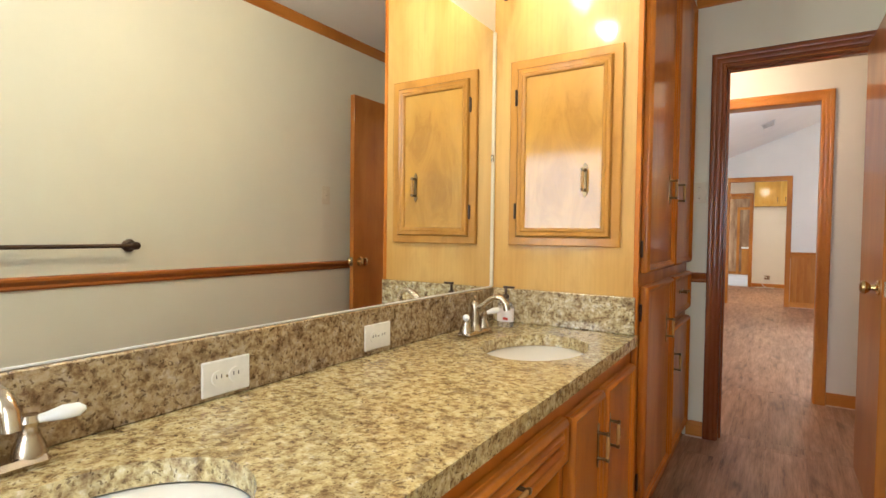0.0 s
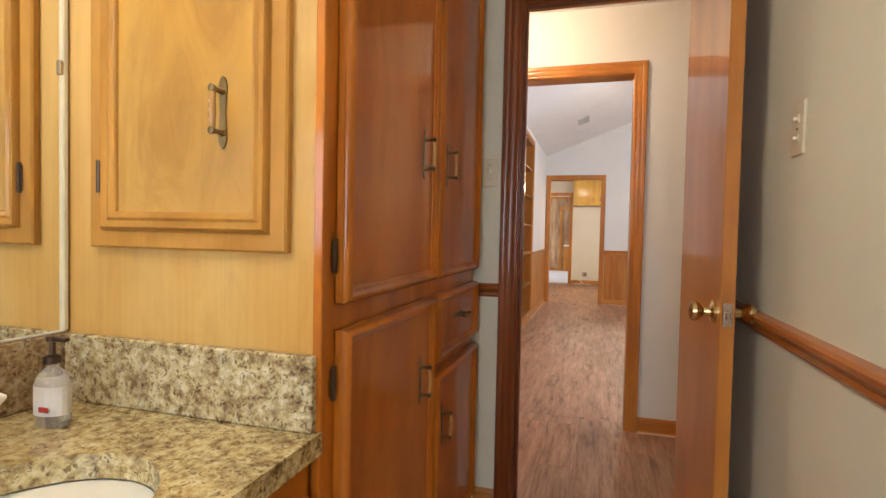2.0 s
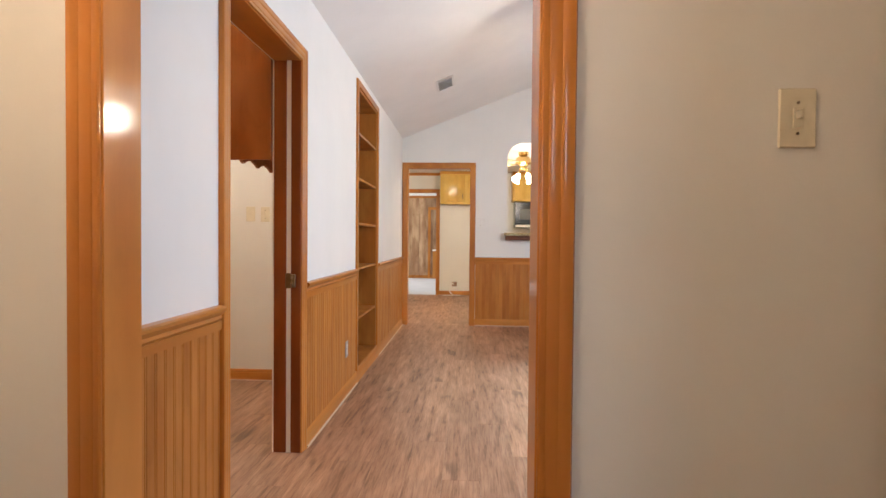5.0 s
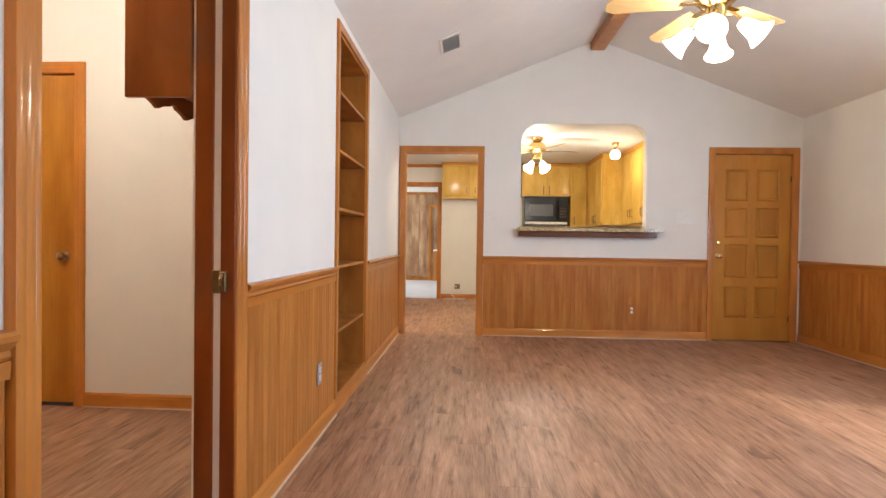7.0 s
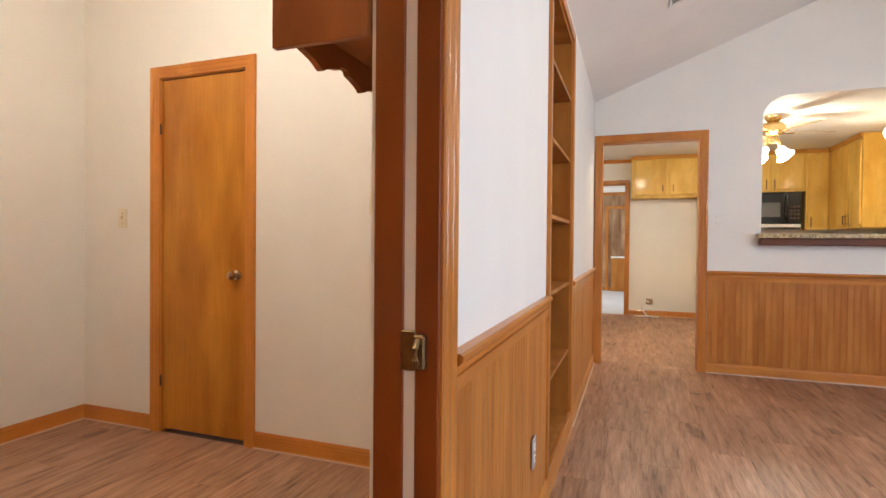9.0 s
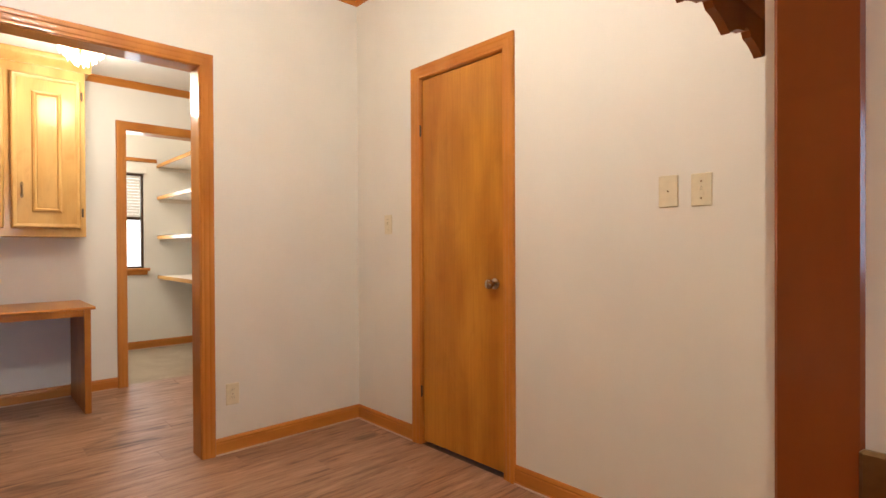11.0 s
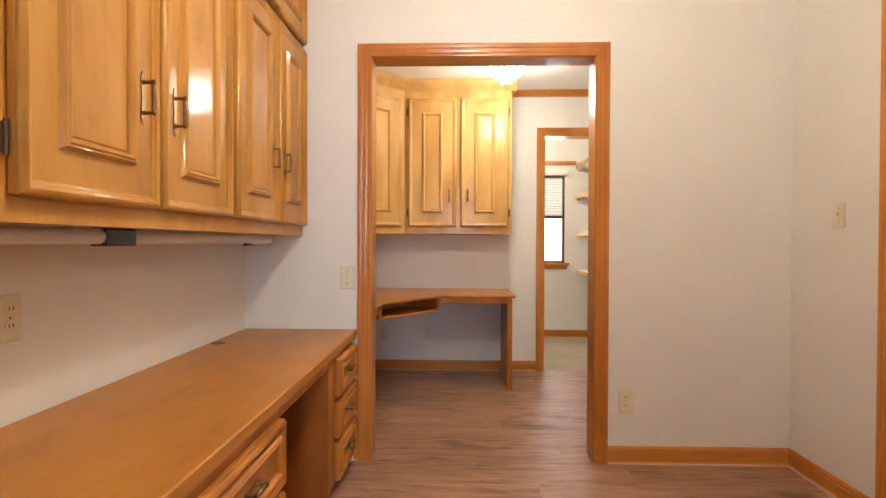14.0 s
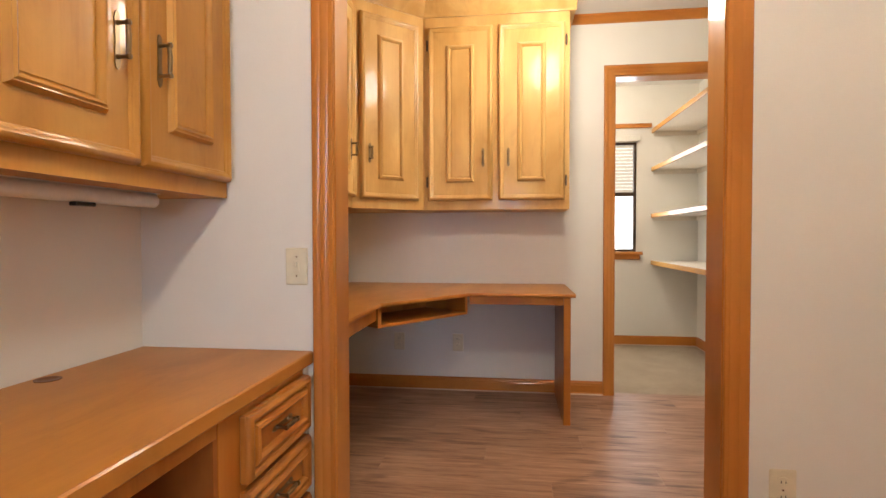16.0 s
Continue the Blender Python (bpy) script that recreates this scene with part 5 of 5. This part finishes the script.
fr = part("window_frame", shift(Mesh().surround(0.022, 0.568, 0.022, 1.008, [(0, 0), (0.022, 0), (0.022, 0.05), (0, 0.05)], True), dy=0.07), M_BRONZE, wn)
part("meeting_rail", Mesh().box(0.022, 0.568, 0.03, 0.06, 0.525, 0.565, 0.003), M_BRONZE, wn)
for z0, z1 in ((0.022, 0.525), (0.565, 1.008)):
    p = part("pane", Mesh().box(0.022, 0.568, 0.044, 0.048, z0, z1), M_GLASS, wn)
    p.visible_shadow = False
part("window_sill", Mesh().box(-0.05, 0.64, -0.045, 0.02, -0.030, 0.0, 0.004).box(-0.03, 0.62, -0.018, -0.001, -0.075, -0.031, 0.003), M_TRIM_X, wn)
bl = thing("window_blind", pose(-7.20, 6.72, 0.885, 0, 0, 90), "white blind half lowered over the closet window", "blind")
part("head_box", Mesh().box(-0.02, 0.61, -0.05, -0.002, 1.030, 1.085, 0.004), M_WHITE, bl)
for i in range(14):
    part("slat", Mesh().box(0.03, 0.56, 0.020, 0.023, 1.005 - 0.032 * i - 0.029, 1.005 - 0.032 * i, 0.001), M_WHITE, bl)

# ---- kitchen seen through the doorway and the pass-through ----
rc = thing("refrigerator_wall_cabinet", pose(-0.45, 13.85, 0), "two-door golden maple cabinet over the refrigerator space", "cabinet")
part("body", Mesh().box(0.0, 1.01, 0.0, 0.298, 1.805, 2.425), M_GOLD, rc)
for a, b2, px in ((0.045, 0.485, 0.435), (0.530, 0.97, 0.58)):
    cabinet_door(rc, a, b2, 1.85, 2.37, (px, 1.95), None, M_GOLD, 0.0, pull_len=0.08, flat=True)
part("crown", Mesh().run(-0.01, 1.02, [(0, 2.385), (0.01, 2.385), (0.035, 2.435), (0, 2.435)]), M_MAPLE_X, rc)
fp = thing("refrigerator_end_panel", pose(0, 0, 0), "maple end panel beside the refrigerator space", "panel")
part("panel", Mesh().box(0.562, 0.582, 13.55, 14.148, 0.0, 2.42, 0.002), M_GOLD, fp)
wb = thing("water_line", pose(-0.17, 14.148, 0.20), "coiled white water line hanging from a wall valve box", "hose")
part("valve_box", Mesh().box(-0.05, 0.05, -0.012, 0, -0.02, 0.07, 0.003), M_NICKEL, wb)
part("valve", Mesh().tube([(0, -0.012, 0.02), (0, -0.05, 0.02)], 0.012, 8), M_NICKEL, wb)
pts = [(-0.01, -0.05, 0.02), (-0.06, -0.07, 0.05), (-0.10, -0.08, -0.02), (-0.09, -0.10, -0.12), (-0.03, -0.14, -0.180), (0.10, -0.18, -0.190), (0.14, -0.10, -0.190), (0.02, -0.08, -0.190), (-0.12, -0.12, -0.190), (-0.22, -0.16, -0.190)]
part("hose", Mesh().tube(pts, 0.009, 8), M_WHITE, wb, smooth=True)


def kitchen_cabinet(m, w, z0, z1, depth, doors, label, low=0.10):
    ob = thing("kitchen_wall_cabinet", m, label, "cabinet", "kitchen wall cabinets")
    part("body", Mesh().box(0.0, w, 0.0, depth, z0, z1), M_GOLD, ob)
    for a, b2, px in doors:
        cabinet_door(ob, a, b2, z0 + 0.035, z1 - 0.08, (px, z0 + low), None, M_GOLD, 0.0, flat=True, pull_len=0.13)
    part("crown", Mesh().run(-0.005, w + 0.005, [(0, z1 - 0.05), (0.01, z1 - 0.05), (0.035, z1), (0, z1)]), M_MAPLE_X, ob)
    return ob


KT = 2.43
kitchen_cabinet(pose(0.95, 13.85, 0), 0.84, 1.86, KT, 0.298, ((0.03, 0.41, 0.37), (0.43, 0.81, 0.47)), "golden maple wall cabinet above the microwave")
kitchen_cabinet(pose(1.795, 13.85, 0), 0.275, 1.335, KT, 0.298, ((0.02, 0.255, 0.06),), "tall narrow golden maple wall cabinet")
kitchen_cabinet(pose(2.072, 13.845, 0, 0, 0, -90), 1.08, 1.335, KT, 0.64, ((0.30, 0.66, 0.62), (0.68, 1.05, 0.72)), "golden maple wall cabinet along the side wall")
kitchen_cabinet(pose(2.37, 12.73, 0, 0, 0, -90), 1.40, 1.345, KT, 0.345, ((0.03, 0.45, 0.40), (0.47, 0.90, 0.52), (0.92, 1.36, 0.97)), "golden maple wall cabinet over the side counter", 0.14)

mw = thing("microwave", pose(0.985, 13.84, 1.35), "black over-range microwave with a glass door", "microwave")
part("case", Mesh().box(0.0, 0.765, -0.03, 0.30, 0.0, 0.50, 0.006), M_BLACK, mw)
part("door", Mesh().box(0.01, 0.58, -0.055, -0.031, 0.075, 0.485, 0.008), M_BLACK, mw)
part("window", Mesh().box(0.09, 0.50, -0.059, -0.0555, 0.16, 0.36, 0.003), plain("smoked_glass", (0.11, 0.11, 0.11), 0.12), mw, "grey glass window")
part("handle", Mesh().tube([(0.555, -0.06, 0.12), (0.555, -0.085, 0.16), (0.555, -0.085, 0.42), (0.555, -0.06, 0.46)], 0.010, 8), M_BLACK, mw, smooth=True)
part("control_panel", Mesh().box(0.59, 0.755, -0.050, -0.031, 0.075, 0.485, 0.005), M_BLACK, mw)
for i in range(4):
    for j in range(3):
        part("button", Mesh().box(0.615 + 0.042 * j, 0.645 + 0.042 * j, -0.053, -0.0505, 0.13 + 0.05 * i, 0.16 + 0.05 * i, 0.001), M_BRONZE, mw)
part("vent_grille", Mesh().box(0.02, 0.745, -0.045, -0.031, 0.015, 0.06, 0.003), M_DIFF, mw)

ceiling_fan(pose(0.92, 11.63, CEIL), 0.075, "flush brass kitchen ceiling fan with lit glass shades", 4, 0.56, 40, 10, None, low=0.255)
kl = thing("kitchen_ceiling_lamp", pose(2.03, 11.95, CEIL), "small lit glass ceiling lamp in the kitchen", "ceiling lamp")
part("stem", Mesh().lathe([(0.05, 0.0), (0.045, -0.03), (0.02, -0.05), (0.02, -0.10), (0.0, -0.10)], seg=16), M_BRIGHT, kl, smooth=True)
part("globe", Mesh().lathe([(0.03, -0.10), (0.06, -0.13), (0.07, -0.17), (0.055, -0.215), (0.0, -0.23)], seg=18), M_GLOW, kl, smooth=True)
switch_plate(pose(-0.49, 14.15 - 0.003, 1.30), "pale switch plate on the door casing", w=0.03, h=0.08)

# ---- den with panelled wall beyond the kitchen ----
structure("wall_den_north", Mesh().box(-4.0, 0.6, 18.55, 18.67, 0.0, 2.6), M_PANEL, "brown wood panelled wall of the den", "wall")
for i in range(12):
    part("plank", Mesh().box(-2.9 + 0.2 * i, -2.9 + 0.2 * i + 0.194, 18.525, 18.5495, 0.09, 2.27, 0.004), M_PANEL, bpy.data.objects["wall_den_north"])
moulding("den_rail", [(0, 0), (0.03, 0), (0.03, 0.07), (0, 0.07)], pose(-3.9, 18.549, 0), 4.4, 2.271, M_SHELF, "brown wooden rail over the panelling", "trim")
moulding("baseboard", [(0, 0), (0.04, 0), (0.04, 0.085), (0, 0.085)], pose(-3.9, 18.549, 0), 4.4, 0.0, M_SHELF, "brown baseboard under the panelling", "baseboard")
structure("den_header", Mesh().box(-4.0, 0.6, 18.50, 18.549, 2.343, 2.6), M_WALL, "pale wall above the panelling", "wall")
doorway("door_10", pose(-0.98, 18.52, 0), 0.60, 1.95, 0.03, back=False, stop=False)
vn = thing("far_vanity", pose(-0.90, 18.40, 0), "dark wooden vanity with a white top in the far room", "cabinet")
part("body", Mesh().box(0.0, 0.46, 0.0, 0.11, 0.0, 0.78, 0.004), M_SHELF, vn)
part("top", Mesh().box(-0.01, 0.47, -0.02, 0.11, 0.781, 0.82, 0.004), M_WHITE, vn, "white vanity top")

# ---- beadboard planks ----
BW1 = 0.0445


def bead_mesh(w, h):
    """One narrow board with a bead along its edge."""
    p = [(0.0, 0.0), (0.0, 0.0050), (0.0015, 0.0065), (0.034, 0.0065), (0.0350, 0.0052), (0.0362, 0.0052), (0.0374, 0.0066), (0.0405, 0.0069), (0.0432, 0.0060), (0.0445, 0.0045), (0.0445, 0.0)]
    k = w / 0.0445
    me = Mesh()
    me.rows([[(x * k, -d, z) for x, d in p] for z in (0.0, h)], closed_row=True)
    return me.data("beadboard_plank", False)


BEAD = bead_mesh(BW1, 0.806 - 0.06)
BEAD.materials.append(M_BEAD)
for par, x, y, rz, ln in (("wall_living_west", LX0, 4.855, 90, 0.608), ("wall_living_west", LX0, 6.430, 90, 1.260), ("wall_living_west", LX0, 8.648, 90, 1.845), ("wall_living_north", 0.200, FARY, 0, 2.450), ("wall_living_east", LX1, FARY - 0.005, -90, 2.6)):
    own = bpy.data.objects[par]
    k = int(ln / BW1)
    for i in range(k):
        o = new("plank", BEAD)
        o.parent = own
        o.matrix_world = pose(x, y, 0.06, 0, 0, rz) @ pose(i * ln / k, 0, 0) @ Matrix.Diagonal((ln / k / BW1, 1, 1, 1))
    if par == "wall_living_east":
        o = part("board", Mesh().box(LX1 - 0.007, LX1, 4.855, FARY - 2.61, 0.06, 0.806), M_BEAD, own)

# ---- plank floor ----
rng = random.Random(11)
PW, PL = 0.178, 1.22
plank_cache = {}


def plank(x0, x1, y0, y1):
    w, ln = round(x1 - x0, 3), round(y1 - y0, 3)
    if w < 0.012 or ln < 0.012:
        return
    key = (w, ln)
    if key not in plank_cache:
        g, c = 0.0003, 0.0007
        me = Mesh()
        lo = [(-w / 2 + g, -ln / 2 + g), (w / 2 - g, -ln / 2 + g), (w / 2 - g, ln / 2 - g), (-w / 2 + g, ln / 2 - g)]
        hi = [(-w / 2 + g + c, -ln / 2 + g + c), (w / 2 - g - c, -ln / 2 + g + c), (w / 2 - g - c, ln / 2 - g - c), (-w / 2 + g + c, ln / 2 - g - c)]
        me.rows([[(*p, -0.008) for p in lo], [(*p, -c * 0.7) for p in lo], [(*p, 0.0) for p in hi]], closed_row=True)
        dt = me.data("floor_plank")
        dt.materials.append(M_FLOOR)
        plank_cache[key] = dt
    o = new("floor_plank", plank_cache[key])
    o.parent = bpy.data.objects["floor"]
    o.location = ((x0 + x1) / 2, (y0 + y1) / 2, 0)


def floor_area(x0, x1, y0, y1, phase=0.0):
    i0, i1 = math.floor(x0 / PW), math.ceil(x1 / PW)
    for i in range(i0, i1):
        a, b2 = max(x0, i * PW), min(x1, (i + 1) * PW)
        off = ((i * 0.618034) % 1.0) * PL
        y = y0 - (y0 - off) % PL
        while y < y1:
            plank(a, b2, max(y0, y), min(y1, y + PL))
            y += PL


for area in ((-0.40, 0.49, 0.20, 3.62), (-0.229, 0.425, 3.62, 3.75), (-1.30, 1.50, 3.75, 4.73), (-0.652, 0.258, 4.73, 4.85), (LX0, LX1, 4.85, FARY), (-0.91, LX0, 5.535, 6.358),
             (-3.63, -0.91, 4.937, 7.715), (-3.76, -3.63, 5.594, 6.733), (-5.545, -3.76, 4.937, 7.86), (-5.60, -5.545, 6.795, 7.50), (-0.69, 0.128, FARY, 10.62), (-1.40, 0.9, 10.62, 14.15), (-1.24, -0.54, 14.15, 14.20)):
    floor_area(*area)
